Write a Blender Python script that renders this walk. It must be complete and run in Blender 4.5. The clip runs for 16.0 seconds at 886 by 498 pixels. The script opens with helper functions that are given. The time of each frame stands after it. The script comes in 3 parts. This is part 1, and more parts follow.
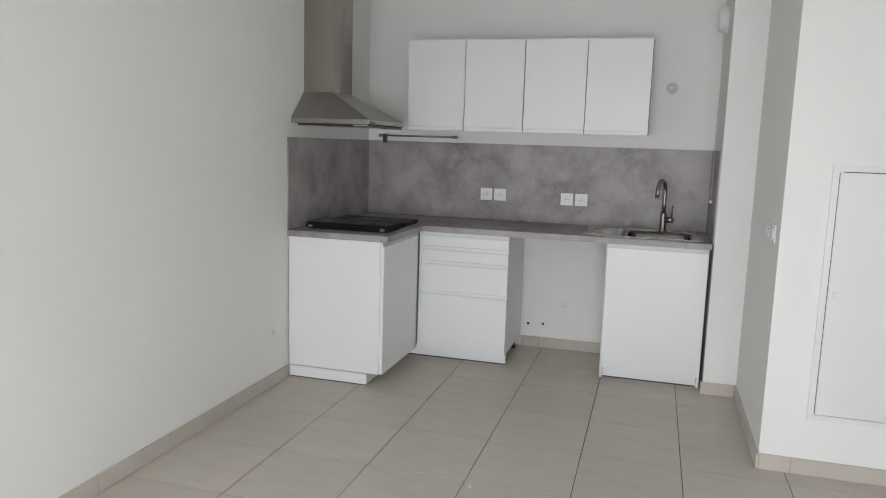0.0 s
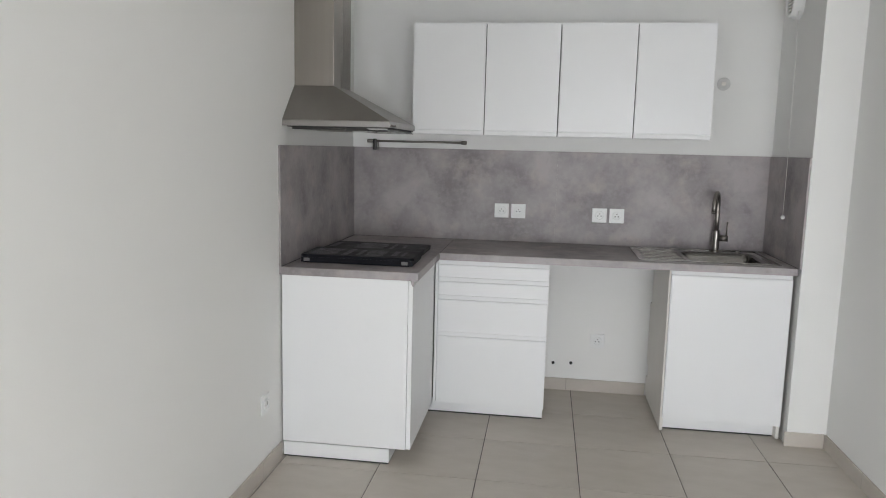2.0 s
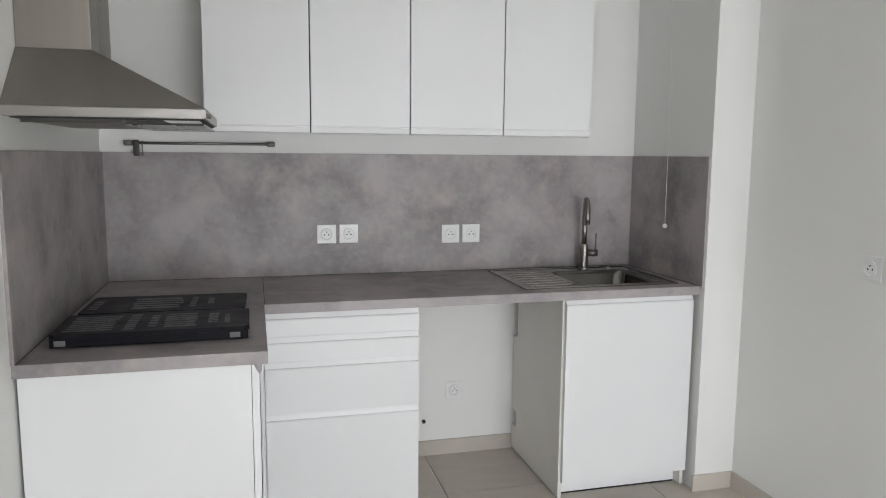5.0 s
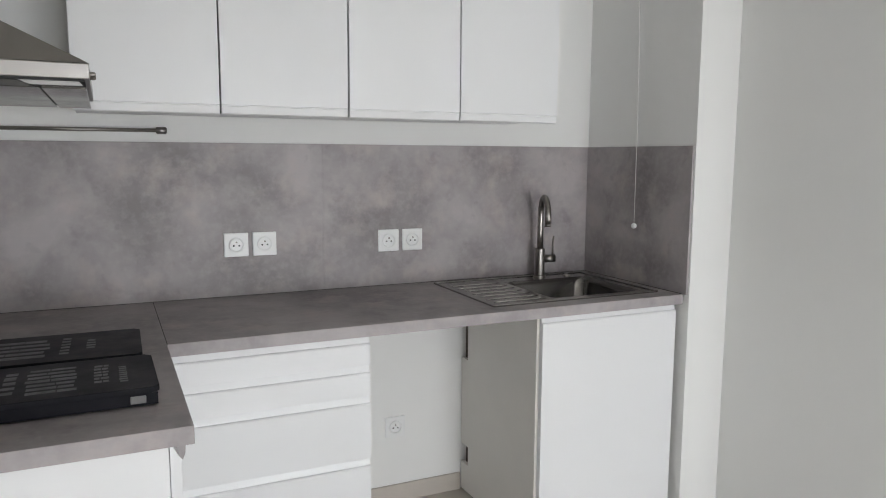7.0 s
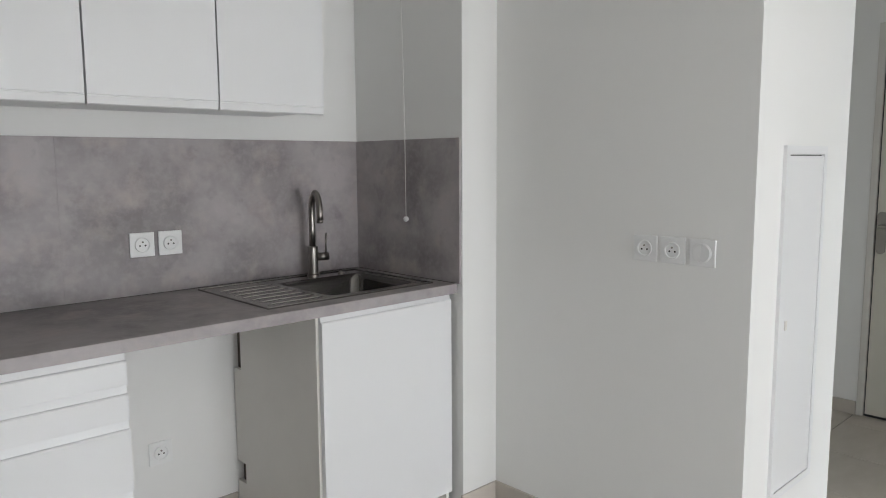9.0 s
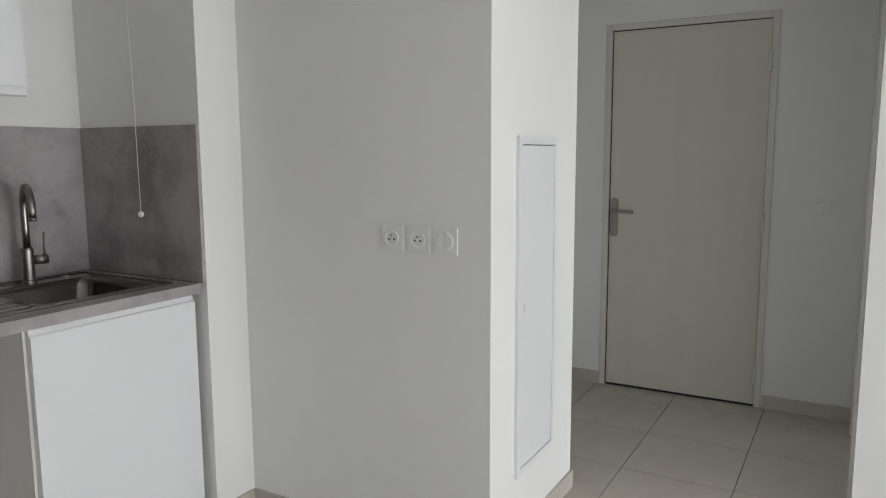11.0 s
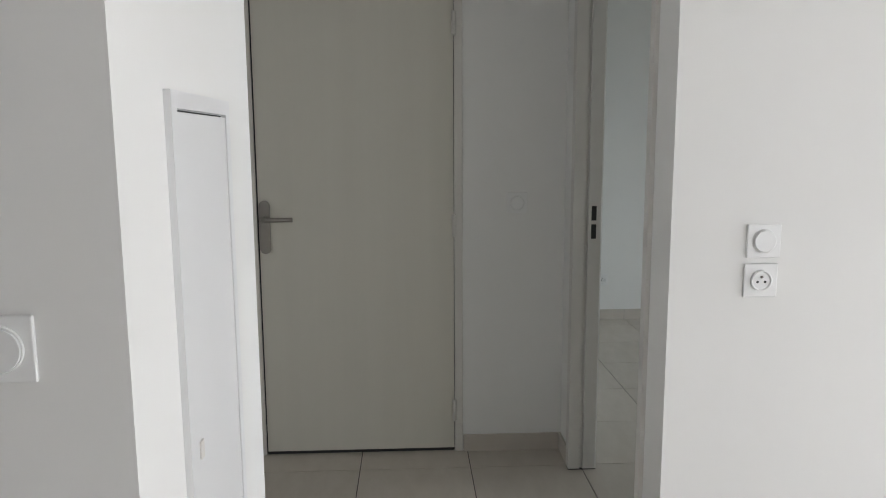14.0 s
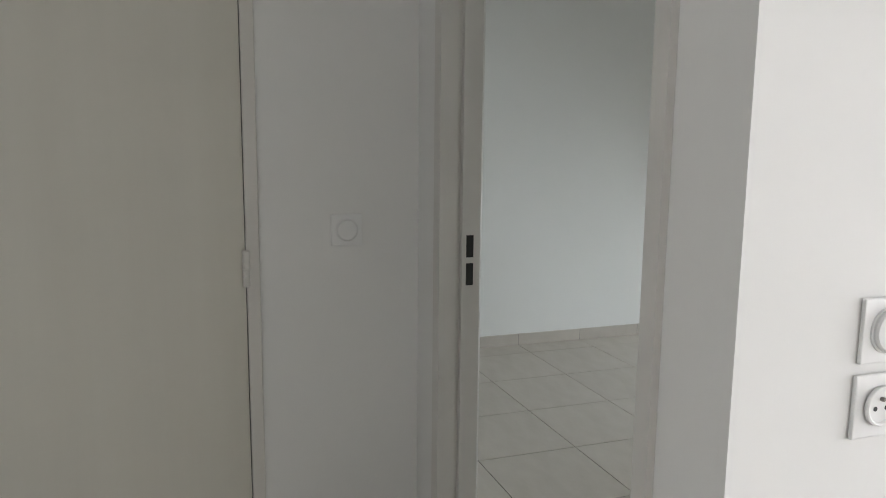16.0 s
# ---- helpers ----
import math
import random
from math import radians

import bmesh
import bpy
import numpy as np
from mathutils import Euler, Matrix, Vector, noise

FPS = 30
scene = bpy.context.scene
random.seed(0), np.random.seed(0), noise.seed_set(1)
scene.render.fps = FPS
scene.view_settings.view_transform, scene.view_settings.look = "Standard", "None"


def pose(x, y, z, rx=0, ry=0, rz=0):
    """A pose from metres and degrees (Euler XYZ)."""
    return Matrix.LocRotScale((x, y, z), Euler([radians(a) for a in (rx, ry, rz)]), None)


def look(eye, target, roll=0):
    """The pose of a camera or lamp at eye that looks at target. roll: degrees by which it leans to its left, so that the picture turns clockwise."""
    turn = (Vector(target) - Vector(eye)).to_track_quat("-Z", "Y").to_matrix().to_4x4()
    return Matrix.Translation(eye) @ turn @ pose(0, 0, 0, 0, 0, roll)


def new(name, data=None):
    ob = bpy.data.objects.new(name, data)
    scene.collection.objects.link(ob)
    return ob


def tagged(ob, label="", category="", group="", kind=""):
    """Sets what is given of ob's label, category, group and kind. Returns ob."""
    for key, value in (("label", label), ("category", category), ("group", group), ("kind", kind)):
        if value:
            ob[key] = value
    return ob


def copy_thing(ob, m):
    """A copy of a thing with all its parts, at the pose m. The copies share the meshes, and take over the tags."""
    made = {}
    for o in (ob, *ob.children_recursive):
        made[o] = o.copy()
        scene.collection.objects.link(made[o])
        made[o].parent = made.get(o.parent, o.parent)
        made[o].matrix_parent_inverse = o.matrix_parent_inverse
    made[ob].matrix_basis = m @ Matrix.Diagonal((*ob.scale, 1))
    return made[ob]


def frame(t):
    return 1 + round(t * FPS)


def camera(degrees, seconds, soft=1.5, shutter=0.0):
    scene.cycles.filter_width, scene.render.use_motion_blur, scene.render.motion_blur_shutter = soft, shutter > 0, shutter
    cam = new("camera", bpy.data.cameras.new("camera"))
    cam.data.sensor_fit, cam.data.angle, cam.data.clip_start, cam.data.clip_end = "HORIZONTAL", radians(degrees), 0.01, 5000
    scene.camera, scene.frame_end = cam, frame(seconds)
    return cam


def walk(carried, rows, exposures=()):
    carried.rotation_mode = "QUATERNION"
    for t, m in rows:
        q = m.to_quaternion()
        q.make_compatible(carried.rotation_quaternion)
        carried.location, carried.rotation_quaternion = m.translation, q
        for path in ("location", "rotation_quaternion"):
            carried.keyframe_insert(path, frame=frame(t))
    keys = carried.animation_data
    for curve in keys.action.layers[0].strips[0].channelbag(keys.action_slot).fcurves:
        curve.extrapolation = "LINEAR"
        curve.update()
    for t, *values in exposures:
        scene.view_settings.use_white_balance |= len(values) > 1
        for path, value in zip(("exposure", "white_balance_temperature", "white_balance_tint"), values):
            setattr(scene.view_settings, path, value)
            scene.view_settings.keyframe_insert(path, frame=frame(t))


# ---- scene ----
cam = camera(62.8, 16.0, soft=1.0)
PATH = [
    (0, (-0.063, 0.104, 1.441), (-0.61, 2.006, 1.152), 1.8),
    (0.5, (-0.28, 0.353, 1.485), (-0.793, 2.263, 1.188), 1.8),
    (1, (-0.501, 0.537, 1.461), (-1.009, 2.451, 1.178), 1.7),
    (1.5, (-0.772, 0.686, 1.456), (-1.168, 2.627, 1.18), 1.7),
    (2, (-0.961, 0.858, 1.451), (-1.235, 2.82, 1.175), 1.4),
    (2.5, (-1.125, 1.029, 1.485), (-1.291, 3.004, 1.217), 1.1),
    (3, (-1.232, 1.189, 1.494), (-1.251, 3.171, 1.226), 1.0),
    (3.5, (-1.391, 1.363, 1.487), (-1.199, 3.337, 1.231), 0.8),
    (4, (-1.441, 1.544, 1.465), (-1.139, 3.505, 1.212), 0.6),
    (6.5, (-1.635, 2.472, 1.421), (-0.865, 4.301, 1.165), 0.4),
    (7, (-1.632, 2.581, 1.403), (-0.795, 4.38, 1.15), 0.3),
    (7.5, (-1.615, 2.678, 1.398), (-0.648, 4.41, 1.142), 0.3),
    (8, (-1.614, 2.731, 1.38), (-0.467, 4.351, 1.134), 0.0),
    (10.5, (-1.511, 2.579, 1.352), (0.096, 3.74, 1.094), -0.3),
    (11, (-1.455, 2.632, 1.351), (0.266, 3.615, 1.085), -0.3),
    (11.5, (-1.401, 2.701, 1.343), (0.403, 3.519, 1.071), -0.3),
    (12, (-1.252, 2.817, 1.33), (0.605, 3.507, 1.052), -0.2),
    (12.5, (-1.093, 2.931, 1.339), (0.815, 3.459, 1.056), -0.4),
    (13, (-0.887, 3.054, 1.33), (1.065, 3.384, 1.043), -0.2),
    (13.5, (-0.677, 3.156, 1.32), (1.3, 3.257, 1.032), -0.4),
    (14, (-0.402, 3.226, 1.324), (1.574, 3.137, 1.031), -0.3),
    (14.5, (-0.131, 3.264, 1.331), (1.833, 3.03, 1.037), -0.1),
    (15, (0.147, 3.278, 1.324), (2.084, 2.876, 1.029), 0.0),
    (15.5, (0.412, 3.252, 1.309), (2.309, 2.69, 1.015), 0.1),
    (16, (0.685, 3.181, 1.305), (2.55, 2.521, 1.013), 0.6),
]
walk(cam, [(t, look(eye, target, roll)) for t, eye, target, roll in PATH], [(0, -0.20, 6500, 10), (2, -0.04, 6500, 10), (4, 0.04, 6500, 10), (7, 0.10, 6500, 10), (8, 0.06, 6500, 10), (10.5, -0.21, 6500, 10), (13.0, -0.22, 6500, 11), (14.5, 0.01, 6550, 12), (16, 0.17, 6600, 12)])

# ---- world, sun, window light, exposure ----
world = bpy.data.worlds.new("sky")
scene.world = world
world.use_nodes = True
wn = world.node_tree
sky = wn.nodes.new("ShaderNodeTexSky")
sky.sky_type, sky.sun_disc = "NISHITA", False
sky.sun_elevation, sky.sun_rotation = radians(50), radians(10)
wn.links.new(sky.outputs[0], wn.nodes["Background"].inputs[0])
wn.nodes["Background"].inputs[1].default_value = 0.10

sun = new("sun", bpy.data.lights.new("sun", "SUN"))
sun.data.energy, sun.data.angle, sun.data.color = 1.0, radians(10), (1.0, 0.96, 0.9)
sun.matrix_world = look((0, 0, 20), (-2.2, -12.6, 5))


def window_light(eye, target, wide, high, watts, colour, spread=180):
    """Sky light that comes in through a window opening, falling slightly downwards as it does from the sky."""
    lamp = new("window_light", bpy.data.lights.new("window_light", "AREA"))
    lamp.data.shape, lamp.data.size, lamp.data.size_y = "RECTANGLE", wide, high
    lamp.data.energy, lamp.data.color, lamp.data.spread = watts, colour, radians(spread)
    lamp.matrix_world = look(eye, target)


WINDOW = (-1.35, 1.15, 0.06, 1.75)
# Unseen opening, added only to let more light in from the west.
ADDED_WEST_WINDOW = (-0.55, 1.65, 0.06, 1.9)
BED_WINDOW = (2.5, 4.1, 0.06, 1.15)
window_light((-0.1, -2.5, 0.9), (-0.1, 0.5, -1.1), 2.4, 1.6, 132, (0.914, 0.956, 1.0), 170)
# Added west lamp that brightens the hall and the walls facing it.
window_light((-2.24, 0.55, 0.98), (0.76, 0.55, 0.0), 2.1, 1.7, 25, (0.914, 0.956, 1.0), 170)
window_light((3.3, -1.32, 0.6), (3.3, 1.7, -0.6), 1.5, 1.0, 24, (0.84, 0.95, 1.0), 120)


# ---- materials ----
def material(name, colour, rough=0.5, metal=0.0, vary=0.0, grain=0.0, scale=3.0, fine=180.0, tint=None, stretch=(1, 1, 1), piece=0.0, spec=0.5, rough_vary=0.0):
    """A surface with broad variation of colour towards tint, fine relief, and a little difference from piece to piece."""
    m = bpy.data.materials.new(name)
    m.use_nodes = True
    nt, out = m.node_tree, m.node_tree.nodes["Principled BSDF"]
    out.inputs["Roughness"].default_value, out.inputs["Metallic"].default_value = rough, metal
    out.inputs["Specular IOR Level"].default_value = spec
    add = nt.nodes.new
    where, mapping = add("ShaderNodeTexCoord"), add("ShaderNodeMapping")
    mapping.inputs["Scale"].default_value = stretch
    nt.links.new(where.outputs["Object"], mapping.inputs[0])
    broad = add("ShaderNodeTexNoise")
    broad.inputs["Scale"].default_value, broad.inputs["Detail"].default_value, broad.inputs["Roughness"].default_value = scale, 6, 0.6
    nt.links.new(mapping.outputs[0], broad.inputs["Vector"])
    ramp = add("ShaderNodeMapRange")
    ramp.inputs[1].default_value, ramp.inputs[2].default_value, ramp.inputs[3].default_value, ramp.inputs[4].default_value = 0.3, 0.7, 0.0, vary
    nt.links.new(broad.outputs["Fac"], ramp.inputs[0])
    mix = add("ShaderNodeMix")
    mix.data_type = "RGBA"
    mix.inputs[6].default_value = (*colour, 1)
    mix.inputs[7].default_value = (*(tint or [c * 0.8 for c in colour]), 1)
    nt.links.new(ramp.outputs[0], mix.inputs[0])
    last = mix.outputs[2]
    if piece:
        info, span, hsv = add("ShaderNodeObjectInfo"), add("ShaderNodeMapRange"), add("ShaderNodeHueSaturation")
        span.inputs[3].default_value, span.inputs[4].default_value = 1 - piece, 1 + piece
        nt.links.new(info.outputs["Random"], span.inputs[0])
        nt.links.new(span.outputs[0], hsv.inputs["Value"])
        nt.links.new(last, hsv.inputs["Color"])
        last = hsv.outputs[0]
    nt.links.new(last, out.inputs["Base Color"])
    if rough_vary:
        rr = add("ShaderNodeMapRange")
        rr.inputs[1].default_value, rr.inputs[2].default_value = 0.3, 0.7
        rr.inputs[3].default_value, rr.inputs[4].default_value = rough - rough_vary, rough + rough_vary
        nt.links.new(broad.outputs["Fac"], rr.inputs[0])
        nt.links.new(rr.outputs[0], out.inputs["Roughness"])
    if grain:
        tex, bump = add("ShaderNodeTexNoise"), add("ShaderNodeBump")
        tex.inputs["Scale"].default_value, tex.inputs["Detail"].default_value = fine, 3
        nt.links.new(mapping.outputs[0], tex.inputs["Vector"])
        bump.inputs["Strength"].default_value, bump.inputs["Distance"].default_value = grain, 0.002
        nt.links.new(tex.outputs["Fac"], bump.inputs["Height"])
        nt.links.new(bump.outputs[0], out.inputs["Normal"])
    return m


def laminate(name, dark, mid, warm):
    """Concrete-look laminate: cloudy patches at two sizes with warm stains and fine scratches."""
    m = bpy.data.materials.new(name)
    m.use_nodes = True
    nt, out = m.node_tree, m.node_tree.nodes["Principled BSDF"]
    add = nt.nodes.new
    where = add("ShaderNodeTexCoord")

    def cloud(scale, detail, rough, lo, hi, distort=0.0, squash=(1, 1, 1)):
        mp, n, r = add("ShaderNodeMapping"), add("ShaderNodeTexNoise"), add("ShaderNodeMapRange")
        mp.inputs["Scale"].default_value = squash
        n.inputs["Scale"].default_value, n.inputs["Detail"].default_value = scale, detail
        n.inputs["Roughness"].default_value, n.inputs["Distortion"].default_value = rough, distort
        r.inputs[1].default_value, r.inputs[2].default_value = lo, hi
        nt.links.new(where.outputs["Object"], mp.inputs[0])
        nt.links.new(mp.outputs[0], n.inputs["Vector"])
        nt.links.new(n.outputs["Fac"], r.inputs[0])
        return r.outputs[0]

    def blend(fac, a, b):
        x = add("ShaderNodeMix")
        x.data_type = "RGBA"
        nt.links.new(fac, x.inputs[0])
        for socket, value in ((6, a), (7, b)):
            if isinstance(value, tuple):
                x.inputs[socket].default_value = (*value, 1)
            else:
                nt.links.new(value, x.inputs[socket])
        return x.outputs[2]

    base = blend(cloud(3.8, 5, 0.54, 0.34, 0.66, 0.25), dark, mid)
    warmed = blend(cloud(8.0, 5, 0.6, 0.52, 0.80, 0.1), base, warm)
    spotted = blend(cloud(10, 4, 0.55, 0.58, 0.9, 0.2), warmed, tuple(c * 0.8 for c in dark))
    fine = blend(cloud(45, 3, 0.5, 0.45, 1.6), spotted, tuple(min(1, c * 1.15) for c in mid))
    nt.links.new(fine, out.inputs["Base Color"])
    out.inputs["Roughness"].default_value = 0.48
    bump = add("ShaderNodeBump")
    bump.inputs["Strength"].default_value, bump.inputs["Distance"].default_value = 0.12, 0.001
    nt.links.new(cloud(140, 3, 0.6, 0.2, 0.8), bump.inputs["Height"])
    nt.links.new(bump.outputs[0], out.inputs["Normal"])
    return m


PAINT = material("wall_paint", (0.842, 0.837, 0.817), 0.75, vary=0.35, tint=(0.818, 0.812, 0.79), grain=0.05, scale=1.3, fine=260)
CEILING = material("ceiling_paint", (0.82, 0.814, 0.79), 0.8, vary=0.3, tint=(0.79, 0.784, 0.76), grain=0.1, scale=1.5)
TILE = material("floor_tile", (0.60, 0.548, 0.488), 0.42, vary=0.8, tint=(0.535, 0.485, 0.425), grain=0.10, scale=5, fine=90, stretch=(1, 2.6, 1), piece=0.035, rough_vary=0.07)
SKIRT = material("skirting_tile", (0.57, 0.52, 0.468), 0.42, vary=0.7, tint=(0.50, 0.455, 0.405), grain=0.08, scale=6, fine=90, piece=0.05)
GROUT = material("grout", (0.075, 0.069, 0.063), 0.9, vary=0.6, grain=0.3, scale=8)
LAMINATE = laminate("concrete_laminate", (0.235, 0.211, 0.215), (0.43, 0.396, 0.398), (0.465, 0.40, 0.383))
LACQUER = material("white_lacquer", (0.83, 0.832, 0.836), 0.36, vary=0.25, tint=(0.80, 0.802, 0.806), grain=0.03, scale=2, fine=120)
CARCASS = material("melamine_grey", (0.80, 0.77, 0.725), 0.5, vary=0.3, grain=0.03, scale=3)
# Near-black: painted shade in gaps, also black feet, pipe ends and joints.
DARK = material("gap_shade_and_black_parts", (0.03, 0.03, 0.03), 0.7)
STEEL = material("brushed_steel", (0.40, 0.37, 0.338), 0.30, metal=1.0, vary=0.8, tint=(0.29, 0.265, 0.24), grain=0.08, scale=4, fine=220, stretch=(1, 1, 0.04), rough_vary=0.07)
RIM_STEEL = material("rim_steel", (0.40, 0.383, 0.37), 0.30, metal=1.0, vary=0.6, tint=(0.33, 0.315, 0.305), grain=0.04, scale=5, fine=240, stretch=(0.05, 1, 1), rough_vary=0.05)
STEEL_DARK = material("dull_steel", (0.36, 0.34, 0.32), 0.36, metal=1.0, vary=0.5, tint=(0.29, 0.272, 0.255), grain=0.03, scale=5, fine=240, stretch=(1, 0.05, 1), rough_vary=0.07)
SINK_STEEL = material("sink_steel", (0.37, 0.357, 0.345), 0.19, metal=1.0, vary=0.6, tint=(0.31, 0.30, 0.285), grain=0.05, scale=6, fine=260, stretch=(0.06, 1, 1), rough_vary=0.06)
# Sink steel darkened to put the basin's shade and dark reflections into its colour.
BASIN_STEEL_SHADED = material("basin_steel_shaded", (0.18, 0.173, 0.167), 0.17, metal=1.0, vary=0.6, tint=(0.13, 0.125, 0.12), grain=0.05, scale=6, fine=260, stretch=(0.06, 1, 1), rough_vary=0.06)
NICKEL = material("satin_nickel", (0.36, 0.335, 0.305), 0.38, metal=1.0, vary=0.4, grain=0.03, scale=12)
BLACK_METAL = material("blackened_metal", (0.05, 0.048, 0.046), 0.4, metal=0.6, vary=0.4, scale=20)
CHROME = material("dark_nickel", (0.31, 0.288, 0.268), 0.33, metal=1.0, vary=0.4, grain=0.02, scale=10)
PLASTIC = material("white_plastic", (0.84, 0.84, 0.83), 0.32, vary=0.2, tint=(0.81, 0.81, 0.80), scale=8)
HOLE = material("socket_hole", (0.02, 0.02, 0.02), 0.6)
BLACK = material("black_cover", (0.008, 0.008, 0.011), 0.42, spec=0.12, vary=0.6, tint=(0.014, 0.014, 0.019), grain=0.05, scale=12, rough_vary=0.08)
GLASS_BLACK = material("black_hob_glass", (0.012, 0.012, 0.014), 0.12, vary=0.4, scale=6)
PRINT = material("grey_print", (0.22, 0.22, 0.23), 0.5, vary=0.9, tint=(0.06, 0.06, 0.066), scale=28)
FOOT = material("clear_foot", (0.20, 0.197, 0.195), 0.3, vary=0.4, scale=30)
DOOR_PAINT = material("door_paint", (0.65, 0.625, 0.55), 0.5, vary=0.5, tint=(0.60, 0.573, 0.50), grain=0.05, scale=3.0, fine=60, stretch=(1, 3, 0.12))
FRAME_PAINT = material("frame_paint", (0.70, 0.675, 0.63), 0.45, vary=0.3, scale=3, grain=0.04)
JAMB_PAINT = material("jamb_paint", (0.72, 0.70, 0.665), 0.42, vary=0.3, scale=3, grain=0.04)
PVC = material("window_pvc", (0.80, 0.80, 0.80), 0.35, vary=0.2, scale=4)
CORD = material("cord", (0.78, 0.77, 0.74), 0.7, vary=0.3, scale=60)
GROUND = material("ground", (0.20, 0.19, 0.17), 0.9, vary=0.8, grain=0.4, scale=0.6, fine=8)
FILTER = material("hood_filter", (0.42, 0.40, 0.37), 0.4, metal=1.0, vary=0.6, grain=0.4, scale=20, fine=300)
JOINT = material("skirting_joint", (0.33, 0.305, 0.275), 0.9, vary=0.5, grain=0.2, scale=20)
PANEL_GREY = material("panel_enamel", (0.79, 0.79, 0.79), 0.4, vary=0.25, tint=(0.77, 0.77, 0.77), grain=0.03, scale=4)
SEAL = material("grey_sealant", (0.10, 0.09, 0.085), 0.6, vary=0.6, tint=(0.05, 0.046, 0.043), scale=9)
# Dark brown that paints the shade inside the side panel's notches.
NOTCH_SHADE = material("notch_shade_brown", (0.13, 0.10, 0.075), 0.9, vary=0.9, tint=(0.07, 0.055, 0.04), grain=0.4, scale=60, fine=150)
VISOR = material("smoked_visor", (0.10, 0.097, 0.094), 0.12, metal=0.8, vary=0.5, tint=(0.06, 0.058, 0.056), scale=6, rough_vary=0.05)
LAMP_GLASS = material("frosted_lamp_cover", (0.46, 0.45, 0.445), 0.2, vary=0.5, tint=(0.36, 0.35, 0.345), scale=14, rough_vary=0.06)
GREY_PLASTIC = material("outlet_grey_plastic", (0.62, 0.615, 0.60), 0.5, vary=0.6, scale=30)
GLASS = bpy.data.materials.new("window_glass")
GLASS.use_nodes = True
glass = GLASS.node_tree.nodes["Principled BSDF"]
glass.inputs["Transmission Weight"].default_value, glass.inputs["Roughness"].default_value, glass.inputs["IOR"].default_value = 1.0, 0.0, 1.45


# ---- building helpers ----
def box(bm, x0, x1, y0, y1, z0, z1, bevel=0.0, segments=2):
    vs = [bm.verts.new((x, y, z)) for x in (x0, x1) for y in (y0, y1) for z in (z0, z1)]
    faces = [bm.faces.new([vs[i] for i in f]) for f in ((0, 1, 3, 2), (4, 6, 7, 5), (0, 4, 5, 1), (2, 3, 7, 6), (0, 2, 6, 4), (1, 5, 7, 3))]
    if bevel:
        edges = {e for f in faces for e in f.edges}
        bmesh.ops.bevel(bm, geom=list(edges), offset=bevel, segments=segments, affect="EDGES", profile=0.6)
    return bm


def boxed(*size, bevel=0.0, segments=2):
    return box(bmesh.new(), *size, bevel=bevel, segments=segments)


def prism(points, axis, a, b, bevel=0.0):
    """A polygon carried along an axis from a to b; points give the other two coordinates in x, y, z order."""
    bm = bmesh.new()

    def place(p, w):
        q = list(p)
        q.insert("xyz".index(axis), w)
        return bm.verts.new(q)

    one, two = [place(p, a) for p in points], [place(p, b) for p in points]
    bm.faces.new(one), bm.faces.new(two[::-1])
    for i in range(len(points)):
        j = (i + 1) % len(points)
        bm.faces.new((one[i], two[i], two[j], one[j]))
    bmesh.ops.recalc_face_normals(bm, faces=bm.faces)
    if bevel:
        bmesh.ops.bevel(bm, geom=bm.edges[:], offset=bevel, segments=2, affect="EDGES", profile=0.6)
    return bm


def slab(axis, w0, w1, u0, u1, v0, v1, holes=()):
    """A plate of thickness w0..w1 along an axis, with rectangular holes (u0, u1, v0, v1) right through it."""
    us = sorted({u0, u1, *[h[0] for h in holes], *[h[1] for h in holes]})
    vs = sorted({v0, v1, *[h[2] for h in holes], *[h[3] for h in holes]})
    us, vs = [u for u in us if u0 <= u <= u1], [v for v in vs if v0 <= v <= v1]
    bm, made = bmesh.new(), {}

    def vert(u, v, w):
        if (u, v, w) not in made:
            q = [u, v]
            q.insert("xyz".index(axis), w)
            made[u, v, w] = bm.verts.new(q)
        return made[u, v, w]

    def solid(i, j):
        if not (0 <= i < len(us) - 1 and 0 <= j < len(vs) - 1):
            return False
        cu, cv = (us[i] + us[i + 1]) / 2, (vs[j] + vs[j + 1]) / 2
        return not any(h[0] < cu < h[1] and h[2] < cv < h[3] for h in holes)

    for i in range(len(us) - 1):
        for j in range(len(vs) - 1):
            if not solid(i, j):
                continue
            a, b, c, d = (us[i], vs[j]), (us[i + 1], vs[j]), (us[i + 1], vs[j + 1]), (us[i], vs[j + 1])
            bm.faces.new([vert(*p, w0) for p in (a, b, c, d)])
            bm.faces.new([vert(*p, w1) for p in (d, c, b, a)])
            for p, q, n in ((a, b, (i, j - 1)), (b, c, (i + 1, j)), (c, d, (i, j + 1)), (d, a, (i - 1, j))):
                if not solid(*n):
                    bm.faces.new((vert(*p, w0), vert(*p, w1), vert(*q, w1), vert(*q, w0)))
    bmesh.ops.recalc_face_normals(bm, faces=bm.faces)
    return bm


